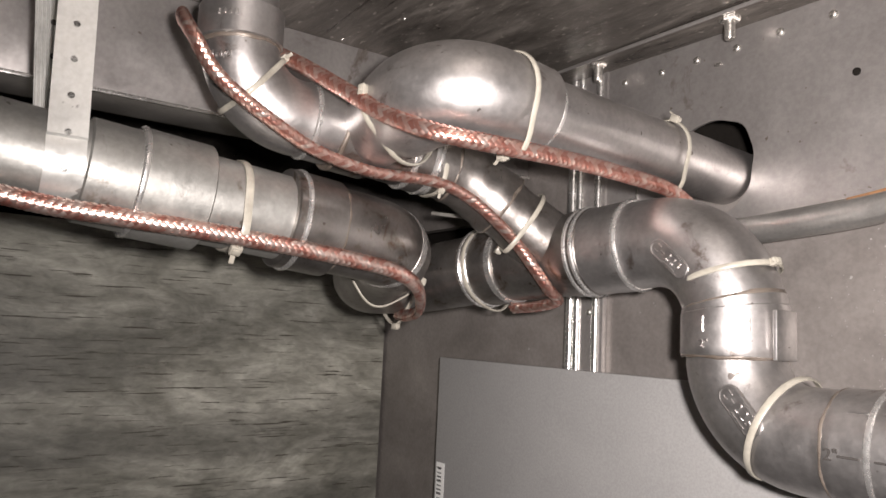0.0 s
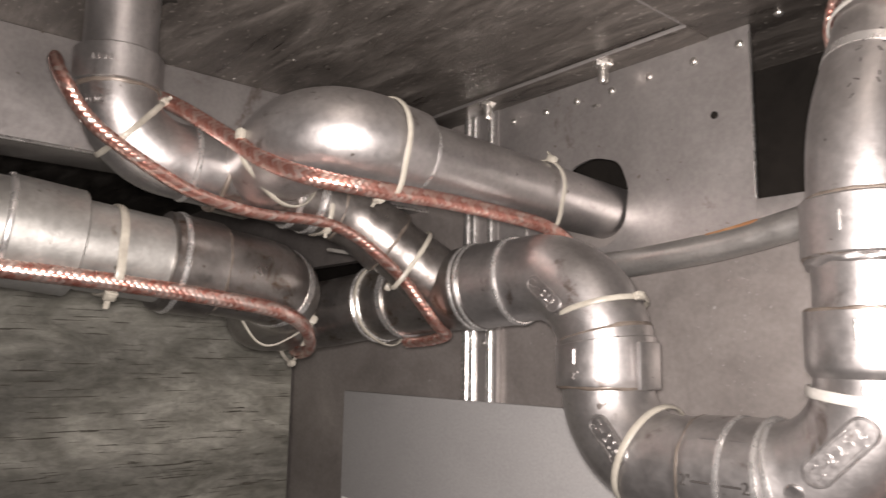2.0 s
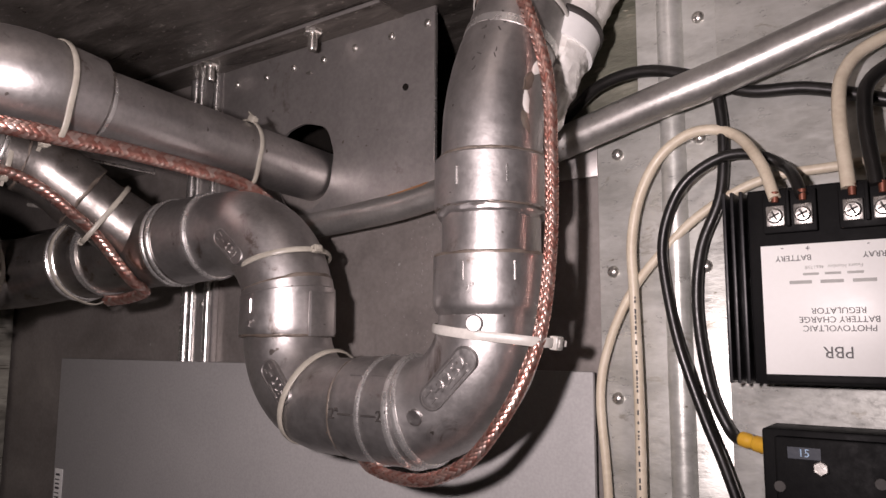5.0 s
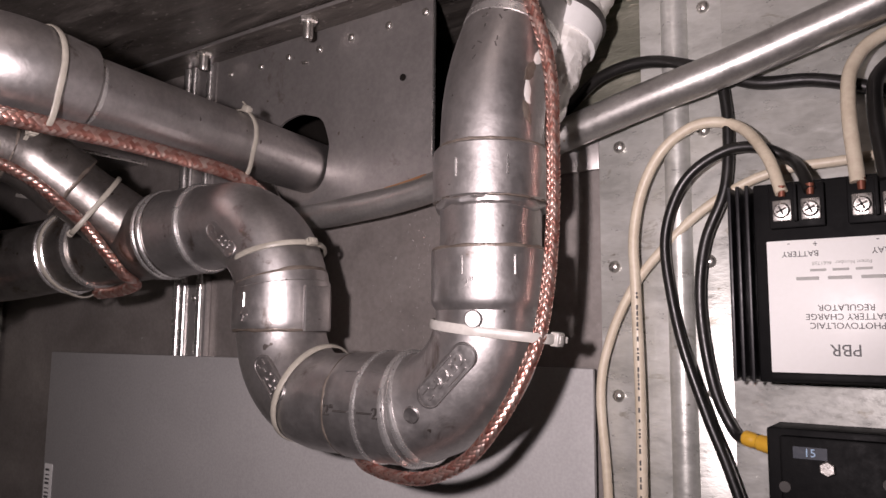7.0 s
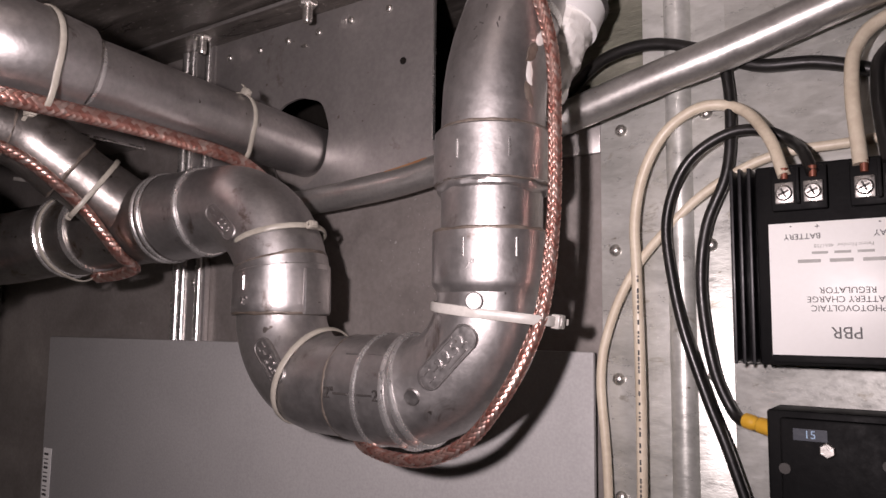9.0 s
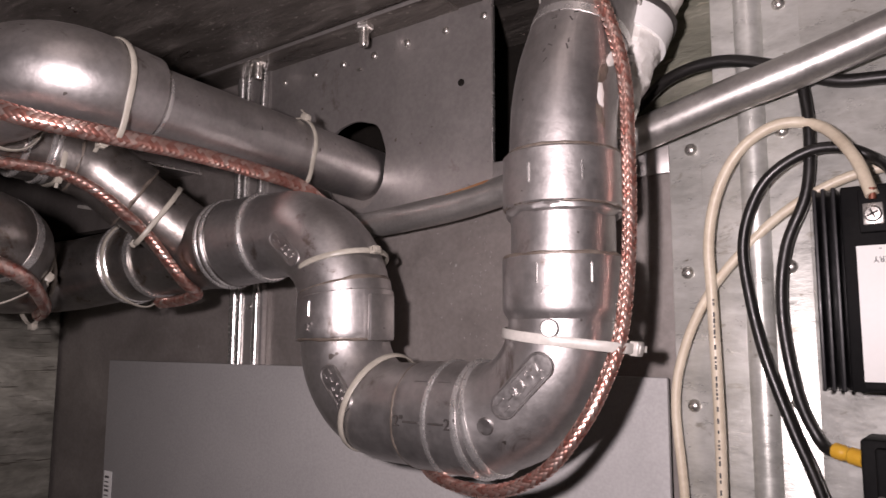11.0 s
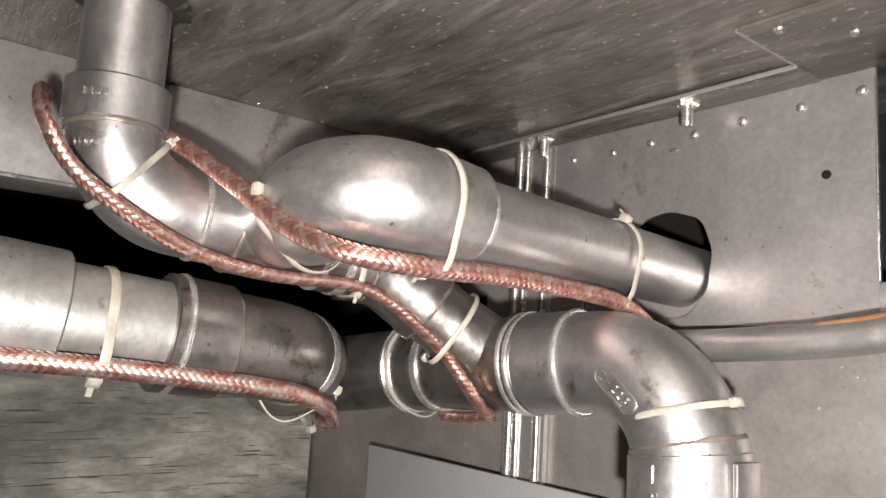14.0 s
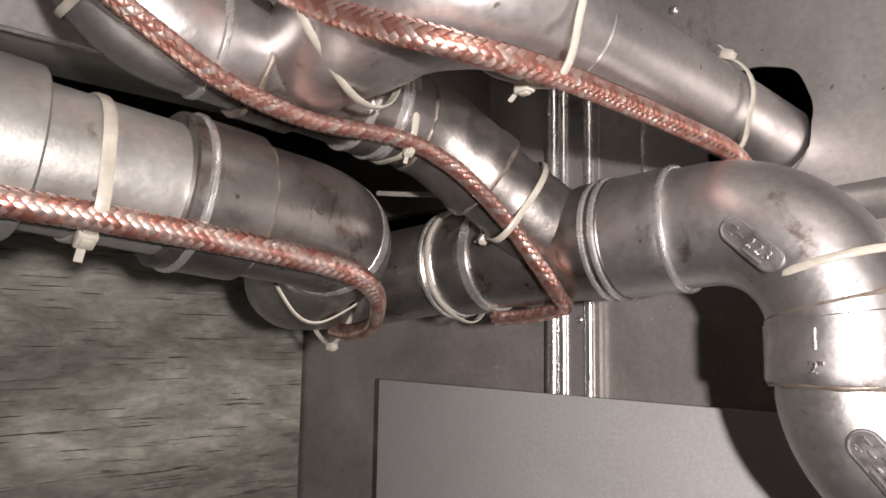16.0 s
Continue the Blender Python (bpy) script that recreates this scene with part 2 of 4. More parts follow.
class Path:
    """A line with rounded corners: place and direction at each length along it."""

    def __init__(self, pts, bends):
        pts = [Vector(p) for p in pts]
        self.samples, at = [], 0.0
        start = pts[0]
        out = [(pts[0], (pts[1] - pts[0]).normalized())]
        for i in range(1, len(pts) - 1):
            d0, d1 = (pts[i] - pts[i - 1]).normalized(), (pts[i + 1] - pts[i]).normalized()
            ang = d0.angle(d1)
            r = bends[i - 1]
            if ang < 0.01:
                out.append((pts[i], d0))
                continue
            cut = r * math.tan(ang / 2)
            a = pts[i] - d0 * cut
            axis = d0.cross(d1).normalized()
            centre = a + axis.cross(d0) * r
            n = max(4, int(ang / 0.09))
            for k in range(n + 1):
                q = Matrix.Rotation(ang * k / n, 3, axis)
                out.append((centre + q @ (a - centre), q @ d0))
        out.append((pts[-1], (pts[-1] - pts[-2]).normalized()))
        for k, (p, d) in enumerate(out):
            if k:
                at += (p - out[k - 1][0]).length
            self.samples.append((at, p, d))
        self.length = at

    def at(self, s):
        sm = self.samples
        if s <= 0:
            return sm[0][1] + sm[0][2] * s, sm[0][2]
        for k in range(1, len(sm)):
            if s <= sm[k][0] or k == len(sm) - 1:
                s0, p0, d0 = sm[k - 1]
                s1, p1, d1 = sm[k]
                f = (s - s0) / max(1e-9, s1 - s0)
                if k == len(sm) - 1 and f > 1:
                    return p1 + d1 * (s - s1), d1
                return p0.lerp(p1, f), d0.lerp(d1, f).normalized()


def side_of(d):
    up = Vector((0, 0, 1)) if abs(d.z) < 0.9 else Vector((0, 1, 0))
    return (up - d * up.dot(d)).normalized()


def sweep(path, profile, seg=40, step=0.005, cap=True, squash=1.0):
    bm = bmesh.new()
    stations = []
    for (s0, r0), (s1, r1) in zip(profile, profile[1:]):
        n = max(1, int((s1 - s0) / step))
        for k in range(n):
            stations.append((s0 + (s1 - s0) * k / n, r0 + (r1 - r0) * k / n))
    stations.append(profile[-1])
    rings, side = [], None
    for s, r in stations:
        p, d = path.at(s)
        side = side_of(d) if side is None else (side - d * side.dot(d)).normalized()
        other = d.cross(side)
        rings.append([bm.verts.new(p + side * (r * math.cos(a)) + other * (r * squash * math.sin(a))) for a in (2 * math.pi * k / seg for k in range(seg))])
    for a, b in zip(rings, rings[1:]):
        for k in range(seg):
            bm.faces.new((a[k], a[(k + 1) % seg], b[(k + 1) % seg], b[k]))
    if cap:
        bm.faces.new(rings[0][::-1])
        bm.faces.new(rings[-1])
    return bm


def bead(path, s, r, wide=0.0042, high=0.0014):
    w = wide / 2
    return sweep(path, [(s - w, r - 0.001), (s - w, r), (s - w * 0.55, r + high * 0.85), (s, r + high), (s + w * 0.55, r + high * 0.85), (s + w, r), (s + w, r - 0.001)], 48, 0.01)


def ragged(path, s, r, wide=0.003, high=0.0009, seed=0.0):
    """A smear of cement squeezed out of a joint, uneven in width and height."""
    bm = bead(path, s, r, wide, high)
    c, d = path.at(s)
    for v in bm.verts:
        q = v.co * 95 + Vector((seed, 0, 0))
        v.co += d * (noise.noise(q) * wide * 0.45) + (v.co - c).normalized() * (noise.noise(q * 2.3) * high * 0.8)
    return bm


def fitting(name, label, pts, bends, profile, beads=(), glue=(), material=None, group="", category="pipe fitting", tapes=()):
    """A pipe or fitting: body along a path by a profile of radii, raised beads and smears of cement at the joints."""
    path = Path(pts, bends)
    t = thing(name, path.at(path.length / 2)[0], label, category, group)
    part("body", sweep(path, profile), material or SILVER, t)
    for s, r in beads:
        part("bead", bead(path, s, r), BEAD, t, "raised bright moulded ring")
    for s, r in tapes:
        part("stop_band", sweep(path, [(s - 0.003, r), (s - 0.003, r + 0.0007), (s + 0.003, r + 0.0007), (s + 0.003, r)], 48), BEAD, t)
    for s, r in glue:
        part("cement_line", ragged(path, s, r, 0.0030, 0.0007, s * 50), GLUE, t, "brown smear of dried cement")
    return t, path


def stroke_text(words, size, m, material, parent, name="lettering", depth=0.0002, align="CENTER"):
    cu = bpy.data.curves.new("letters", "FONT")
    cu.body, cu.size, cu.extrude, cu.align_x, cu.align_y = words, size, depth, align, "CENTER"
    cu.resolution_u = 3
    tmp = new("letters", cu)
    dg = bpy.context.evaluated_depsgraph_get()
    me = bpy.data.meshes.new_from_object(tmp.evaluated_get(dg))
    bpy.data.objects.remove(tmp)
    me.transform(m)
    me.materials.clear()
    me.materials.append(material)
    ob = new(name, me)
    ob.parent = parent
    ob.matrix_parent_inverse = parent.matrix_basis.inverted()
    return ob


def faced(place, out, up, turn=0.0):
    """A pose whose z looks along out and whose y points to up."""
    z = Vector(out).normalized()
    y = (Vector(up) - z * Vector(up).dot(z)).normalized()
    m = Matrix((y.cross(z), y, z)).transposed().to_4x4()
    return Matrix.Translation(place) @ m @ Matrix.Rotation(radians(turn), 4, "Z")


def smooth_line(nodes, n=10):
    """Points along a smooth curve through the nodes."""
    pts = [Vector(p) for p in nodes]
    pts = [pts[0] * 2 - pts[1]] + pts + [pts[-1] * 2 - pts[-2]]
    out = []
    for i in range(1, len(pts) - 2):
        p0, p1, p2, p3 = pts[i - 1:i + 3]
        for k in range(n):
            t = k / n
            out.append(0.5 * (2 * p1 + (p2 - p0) * t + (2 * p0 - 5 * p1 + 4 * p2 - p3) * t * t + (3 * p1 - p0 - 3 * p2 + p3) * t ** 3))
    out.append(pts[-2])
    return out


def line_path(nodes, n=10):
    pts = smooth_line(nodes, n)
    p = Path(pts[:2], [])
    p.samples, at = [], 0.0
    for i, q in enumerate(pts):
        d = (pts[min(i + 1, len(pts) - 1)] - pts[max(i - 1, 0)]).normalized()
        if i:
            at += (q - pts[i - 1]).length
        p.samples.append((at, q, d))
    p.length = at
    return p


def cable(name, nodes, r, material, label, category="cable", group=""):
    p = line_path(nodes)
    t = thing(name, p.at(0)[0], label, category, group)
    part("sheath", sweep(p, [(0, r), (p.length, r)], 14, 0.004), material, t)
    return t, p


def braid(nodes, label, r=0.0050, flat=0.70, strands=8, pitch=0.036):
    """A braided copper sleeve: a dark core and two crossing sets of flat strands that pass over two and under two."""
    p = line_path(nodes, 12)
    t = thing("copper_braid", p.at(0)[0], label, "braided cable", "copper braids")
    part("core", sweep(p, [(0, r * 0.86), (p.length, r * 0.86)], 16, 0.004, squash=flat), BRAID_CORE, t)
    steps = int(p.length / 0.0009)
    frame_at, side = [], None
    for k in range(steps + 1):
        q, d = p.at(p.length * k / steps)
        side = side_of(d) if side is None else (side - d * side.dot(d)).normalized()
        frame_at.append((q, side.copy(), d.cross(side), d))
    verts, faces = [], []
    wide = 2 * math.pi * r / strands * 0.37
    for hand in (1, -1):
        for j in range(strands):
            base = len(verts)
            for k, (q, u, w, d) in enumerate(frame_at):
                s = p.length * k / steps
                a = 2 * math.pi * (j / strands + hand * s / pitch)
                order = 2 * j + hand * 2 * strands * s / pitch
                lift = 0.00055 * hand * max(-1.0, min(1.0, 1.5 * math.cos(math.pi * (order - 0.5) / 2)))
                rad = r + lift
                n = u * math.cos(a) + w * math.sin(a)
                c = q + u * (rad * math.cos(a)) + w * (rad * flat * math.sin(a))
                along = (u * -math.sin(a) + w * math.cos(a)) * (hand * 2 * math.pi * r / pitch) + d
                across = n.cross(along).normalized() * wide
                verts += [tuple(c - across), tuple(c + n * 0.00035), tuple(c + across)]
                if k:
                    b = base + 3 * k
                    faces += [(b - 3, b - 2, b + 1, b), (b - 2, b - 1, b + 2, b + 1)]
    me = bpy.data.meshes.new("weave")
    me.from_pydata(verts, [], faces)
    for f in me.polygons:
        f.use_smooth = True
    me.materials.append(BRAID)
    ob = new("weave", me)
    ob.parent = t
    ob.matrix_parent_inverse = t.matrix_basis.inverted()
    tagged(ob, "woven bright copper strands", kind="stuff")
    return t


def tie(place, axis, r, head, bulge=None, high=0.010, label="", tail=0.008, material=None, wide=0.0038, tail_turn=35):
    """A nylon tie round a pipe: place on the pipe's axis, the way its head faces, and the side where it lifts over a braid."""
    axis = Vector(axis).normalized()
    u = Vector(head)
    u = (u - axis * u.dot(axis)).normalized()
    w = axis.cross(u)
    t = thing("cable_tie", Vector(place) + u * r, label or "cream nylon cable tie tightened round a silver pipe", "cable tie", "cable ties")
    b0 = None
    if bulge is not None:
        bv = Vector(bulge)
        b0 = math.atan2(bv.dot(w), bv.dot(u))
    bm = bmesh.new()
    rows = []
    n = 72
    for k in range(n):
        a = 2 * math.pi * k / n
        rr = r
        if b0 is not None:
            da = (a - b0 + math.pi) % (2 * math.pi) - math.pi
            rr += high * math.exp(-(da / 0.42) ** 2)
        dirn = u * math.cos(a) + w * math.sin(a)
        c = Vector(place) + dirn * rr
        h = wide / 2
        rows.append([bm.verts.new(c + axis * x + dirn * y) for x, y in ((-h, 0), (-h, 0.0009), (-h * 0.6, 0.0014), (h * 0.6, 0.0014), (h, 0.0009), (h, 0))])
    for k in range(n):
        a, b = rows[k], rows[(k + 1) % n]
        for i in range(6):
            bm.faces.new((a[i], a[(i + 1) % 6], b[(i + 1) % 6], b[i]))
    mat = material or NYLON
    part("strap", bm, mat, t)
    rh = r + (high * math.exp(-((0 - b0 + math.pi) % (2 * math.pi) - math.pi) ** 2 / 0.176) if b0 is not None else 0)
    m = faced(Vector(place) + u * (rh + 0.0022), u, axis)
    hd = merge(box((-0.0042, -wide * 0.72, -0.0026), (0.0036, wide * 0.72, 0.0026), 0.0009),
               box((-0.0026, -wide * 0.42, 0.0022), (0.0016, wide * 0.42, 0.0034), 0.0004))
    part("head", turned(hd, m), mat, t)
    if tail:
        tl = box((0, -wide * 0.32, -0.0005), (tail, wide * 0.32, 0.0005), 0.0002, 1)
        part("tail", turned(tl, m @ Matrix.Translation((0.003, 0, 0.0005)) @ Matrix.Rotation(radians(-tail_turn), 4, "Y")), mat, t)
    return t


# ---- the setting ----
def slab(name, lo, hi, material, label, category, bevel=0.0, kind="structure"):
    ob = part(name, box(lo, hi, bevel), material)
    return tagged(ob, label, category, kind=kind)


TOP = 0.968
# the floor, front and east walls are unseen additions, near-black to limit bounced light
DARK_BOARD = surface("dark_board", (0.022, 0.020, 0.018), (0.038, 0.035, 0.030), 0.7, spec=0.2)
slab("floor", (-1.40, -1.20, -0.02), (1.20, 0.70, 0.0), DARK_BOARD, "unseen near-black floor added to close the compartment", "floor")
slab("ceiling", (-1.40, -1.20, TOP), (1.20, 0.70, TOP + 0.02), CEILING, "dark stained streaky ceiling board with scratches", "ceiling")
slab("wall_front", (-1.40, -1.22, 0.0), (1.20, -1.20, TOP), DARK_BOARD, "unseen near-black wall added to close the compartment", "wall")
slab("wall_east", (1.20, -1.20, 0.0), (1.22, 0.70, TOP), DARK_BOARD, "unseen near-black wall added to close the compartment", "wall")
# two added back walls, coloured near-black in place of unlit depth
slab("wall_west", (-1.42, -1.20, 0.0), (-1.40, 0.70, TOP), SHADE_BLACK, "added near-black wall standing for the unlit depth behind the plywood", "wall")
slab("wall_behind", (-1.40, 0.64, 0.0), (1.20, 0.70, TOP), SHADE_BLACK, "added near-black wall standing for the unlit depth behind the sheet metal", "wall")
slab("plywood_wall", (-0.934, -1.20, 0.0), (-0.916, 0.5420, 0.803), PLYWOOD, "weathered grey plywood wall with cracked horizontal grain", "plywood wall", 0.0008)
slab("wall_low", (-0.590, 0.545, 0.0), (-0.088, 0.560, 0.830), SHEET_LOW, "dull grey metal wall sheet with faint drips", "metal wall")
# stops low so the near-black wall behind stands for the corner's deep shade
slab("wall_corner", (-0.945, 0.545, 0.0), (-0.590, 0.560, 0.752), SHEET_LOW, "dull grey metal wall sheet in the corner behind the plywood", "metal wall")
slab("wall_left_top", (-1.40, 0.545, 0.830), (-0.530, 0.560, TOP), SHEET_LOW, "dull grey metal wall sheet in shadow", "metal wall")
slab("sheet_seam", (-0.5785, 0.5437, 0.10), (-0.5775, 0.5450, 0.66), SHADE_BLACK, "thin dark vertical seam in the metal wall", "seam")
slab("hanging_beam", (-0.690, -1.20, 0.875), (-0.622, 0.545, TOP), SHEET, "grey sheet metal beam hanging under the ceiling", "beam", 0.001)
slab("beam_lip", (-0.6225, -1.20, 0.8725), (-0.6195, 0.545, 0.8755), BRIGHT, "bright folded lower lip of the beam", "trim", 0.0006)
slab("wall_right", (-0.0885, 0.541, 0.0), (1.20, 0.553, 0.8380), ALU, "pale scratched aluminium wall sheet", "metal wall", 0.0006)
slab("wall_right_top", (-0.0580, 0.541, 0.8380), (1.20, 0.553, TOP), ALU, "pale scratched aluminium wall sheet under the ceiling", "metal wall", 0.0006)
slab("wall_right_overlap", (-0.0045, 0.5385, 0.0), (1.20, 0.541, TOP), ALU, "pale overlapping aluminium sheet with a visible edge", "metal wall", 0.0005)
slab("wall_right_lip", (-0.0670, 0.5393, 0.0), (-0.0045, 0.541, 0.8380), ALU, "raised folded strip of the pale aluminium sheet", "metal wall", 0.0005)
slab("board_behind_notch", (-0.135, 0.5545, 0.83), (-0.03, 0.570, TOP), GREEN_BOARD, "greenish streaked board seen through the notch", "board")
slab("ceiling_flange", (-0.620, 0.508, 0.9645), (-0.262, 0.546, TOP), CEILING, "dark metal flange along the ceiling edge", "flange", 0.0006)
slab("ceiling_seam", (-0.262, 0.436, 0.9655), (0.10, 0.560, TOP), CEILING, "dark overlapping plate under the ceiling with rivets", "ceiling plate", 0.0006)


slab("flange_edge", (-0.620, 0.5066, 0.9640), (-0.262, 0.5080, 0.9672), SHEET, "worn paler edge of the ceiling flange", "trim", 0.0003)
slab("ceiling_plate_edge", (-0.2635, 0.436, 0.9650), (-0.262, 0.506, 0.9672), SHEET, "worn paler edge of the ceiling plate", "trim", 0.0003)


def holed_plate():
    """The riveted plate: a sheet with an oval opening for the pipe."""
    x0, x1, z0, z1 = -0.530, -0.229, 0.802, 0.966
    cx, cz, a, b = -0.378, 0.848, 0.035, 0.041
    angs = [2 * math.pi * k / 56 for k in range(56)] + [math.atan2(z - cz, x - cx) % (2 * math.pi) for x in (x0, x1) for z in (z0, z1)]
    angs.sort()
    bm = bmesh.new()
    rings = []
    for y in (0.5405, 0.5430):
        inner, outer = [], []
        for t in angs:
            c, s = math.cos(t), math.sin(t)
            wob = 1 + 0.03 * math.sin(3 * t + 1) + 0.015 * math.sin(9 * t)
            k = wob / (abs(c / a) ** 2.6 + abs(s / b) ** 2.6) ** (1 / 2.6)
            inner.append(bm.verts.new((cx + c * k, y, cz + s * k)))
            far = min((((x1 if c > 0 else x0) - cx) / c) if abs(c) > 1e-6 else 9, (((z1 if s > 0 else z0) - cz) / s) if abs(s) > 1e-6 else 9)
            outer.append(bm.verts.new((cx + c * far, y, cz + s * far)))
        rings.append((inner, outer))
    n = len(angs)
    (i0, o0), (i1, o1) = rings
    for k in range(n):
        j = (k + 1) % n
        bm.faces.new((i0[k], i0[j], o0[j], o0[k]))
        bm.faces.new((i1[k], o1[k], o1[j], i1[j]))
        bm.faces.new((i0[k], i1[k], i1[j], i0[j]))
        bm.faces.new((o0[k], o0[j], o1[j], o1[k]))
    return bm


plate = part("riveted_plate", holed_plate(), SHEET)
tagged(plate, "grey riveted metal plate with an oval pipe opening", "metal plate", kind="structure")
# near-black disc that paints the shade inside the hole
part("punched_hole", turned(sweep(Path([(0, 0, 0), (0, 0, 0.0008)], []), [(0, 0.0030), (0.0008, 0.0030)], 16), faced((-0.2593, 0.5402, 0.9006), (0, -1, 0), (0, 0, 1))), SHADE_BLACK, plate, "small punched dark hole")
part("bright_cut_edge", box((-0.2295, 0.5398, 0.830), (-0.2283, 0.5432, 0.960), 0.0003), BRIGHT, plate, "bright cut edge of the plate")
part("bright_side_edge", box((-0.4625, 0.5390, 0.803), (-0.4600, 0.5405, 0.872), 0.0003), BRIGHT, plate, "bright vertical sheet edge")
part("notch_ledge", box((-0.2290, 0.5405, 0.802), (-0.0885, 0.5430, 0.829), 0.0004), SHEET, plate)


def rivet(place, out=(0, -1, 0), r=0.0036, high=0.0026, ring=True, label="domed metal rivet on the sheet wall"):
    prof = [(0, r), (high * 0.35, r * 0.95), (high * 0.7, r * 0.72), (high * 0.92, r * 0.4), (high, 0.0003)]
    bm = sweep(Path([(0, 0, 0), (0, 0, high)], []), prof, 18)
    ob = part("rivet", turned(bm, Matrix.Identity(4)), STEEL)
    ob.matrix_basis = faced(place, out, (0, 0, 1) if abs(out[2]) < 0.5 else (0, 1, 0))
    return tagged(ob, label, "rivet", "rivets")


for x, z in ((-0.4788, 0.9474), (-0.4347, 0.9462), (-0.3967, 0.9474), (-0.3570, 0.9468), (-0.3180, 0.9490), (-0.2758, 0.9497), (-0.2370, 0.952)):
    rivet((x, 0.5405, z))
for x, z in ((-0.0738, 0.8151), (-0.0787, 0.7342), (-0.0775, 0.6498), (-0.0765, 0.575)):
    rivet((x, 0.541, z), r=0.0042, high=0.0030, label="large domed rivet on the pale aluminium sheet")
for x, z in ((-0.0159, 0.8995), (-0.0175, 0.818), (-0.0165, 0.7345), (-0.016, 0.655), (-0.0155, 0.948)):
    rivet((x, 0.541 if z > 0.838 else 0.5393, z), r=0.0042, high=0.0030, label="large domed rivet on the pale aluminium sheet")
for x, y in ((-0.244, 0.450), (-0.216, 0.482), (-0.180, 0.452), (-0.205, 0.54)):
    rivet((x, y, 0.9655), (0, 0, -1), 0.0038, 0.0025, label="domed rivet in the dark ceiling plate")
for x, y in ((-0.614, 0.300), (-0.6155, 0.362), (-0.6155, 0.396), (-0.535, 0.32)):
    rivet((x, y, TOP), (0, 0, -1), 0.0016, 0.0012, label="small bright staple head in the ceiling")


def hex_bolt(x, y, z, label):
    t = thing("hex_bolt", (x, y, z), label, "bolt", "ceiling bolts")
    up = Path([(x, y, z - 0.030), (x, y, z)], [])
    part("washer", sweep(up, [(0.0265, 0.0105), (0.0285, 0.0105)], 28), STEEL, t)
    part("nut", sweep(up, [(0.0175, 0.0075), (0.0190, 0.0086), (0.0253, 0.0086), (0.0265, 0.0078)], 6), STEEL, t, sharp=0.4)
    part("shank", sweep(up, [(0.003, 0.0036), (0.0048, 0.0044), (0.0200, 0.0044)], 16), STEEL, t)


hex_bolt(-0.3477, 0.5165, 0.9725, "zinc hex bolt and washer hanging from the ceiling flange")
hex_bolt(-0.4928, 0.5174, 0.9745, "zinc hex bolt and washer hanging from the ceiling flange")

clip = part("small_clip", box((-0.377, 0.5375, 0.9360), (-0.371, 0.5405, 0.9385), 0.0006), STEEL)
tagged(clip, "tiny bright metal clip on the plate", "clip")


def channel():
    t = thing("wall_channel", (-0.525, 0.540, 0.66), "bright rolled metal channel standing against the wall", "metal channel")
    part("web", box((-0.552, 0.5385, 0.10), (-0.500, 0.5450, 0.966), 0.0006), SHEET, t)
    for x, r in ((-0.5435, 0.0052), (-0.5335, 0.0042), (-0.5085, 0.0042)):
        p = Path([(x, 0.5385, 0.10), (x, 0.5385, 0.964)], [])
        part("rolled_rib", sweep(p, [(0, r), (p.length, r)], 20, 0.4), BRIGHT, t, "bright rounded rib")


channel()
rivet((-0.5175, 0.5385, 0.7235), r=0.0035, label="small screw head in the wall channel")

rib = Path([(-0.0345, 0.5405, 0.0), (-0.0345, 0.5405, TOP)], [])
tagged(part("pressed_rib", sweep(rib, [(0, 0.0085), (rib.length, 0.0085)], 24, 0.4), ALU), "rounded vertical rib pressed in the pale aluminium sheet", "rib", kind="structure")


def board():
    t = thing("wall_board", (-0.42, 0.53, 0.60), "plain pale grey board fixed on the metal wall", "board")
    bm = box((-0.737, 0.515, 0.10), (-0.0925, 0.5195, 0.667), 0.0012)
    for v in bm.verts:
        v.co.y += 0.020 * (v.co.x + 0.737) / 0.645
    part("sheet", bm, PANEL, t)
    st = part("sticker", box((-0.7330, 0.5144, 0.470), (-0.7170, 0.5149, 0.545)), LABEL, t, "small paper sticker with a bar code")
    for k in range(14):
        z = 0.475 + k * 0.0048
        part("bar", box((-0.7305, 0.5140, z), (-0.7225, 0.5143, z + (0.0012, 0.0024, 0.0017)[k % 3])), INK, st)


board()

# ---- silver drain pipes ----
P2, H2, B2 = 0.0302, 0.0356, 0.0322
P15, H15, B15 = 0.02415, 0.0290, 0.0262


def on_l(y):
    return (-0.4926, y, 0.7736 - 0.103 * (y - 0.2))


def span(y0, y1):
    return (Vector(on_l(y1)) - Vector(on_l(y0))).length


fitting("drain_pipe", "long dull silver painted drain pipe below the beam", [on_l(-0.60), on_l(0.120)], [], [(0, P2), (span(-0.60, 0.120), P2)], material=SILVER_DULL, category="pipe", group="drain pipes")
ln = span(0.070, 0.144)
fitting("pipe_coupling", "silver painted coupling with a raised ring on the drain pipe", [on_l(0.070), on_l(0.144)], [],
        [(0, 0.0318), (0.001, 0.0330), (0.030, 0.0332), (0.031, H2), (ln - 0.001, H2), (ln, H2 - 0.001)], beads=[(0.031, H2 - 0.0006)], material=SILVER_DULL, group="pipe couplings", category="pipe coupling")
fitting("drain_pipe", "short silver pipe length between two couplings", [on_l(0.121), on_l(0.2185)], [], [(0, P2), (span(0.121, 0.2185), P2)], material=SILVER_DULL, category="pipe", group="drain pipes")

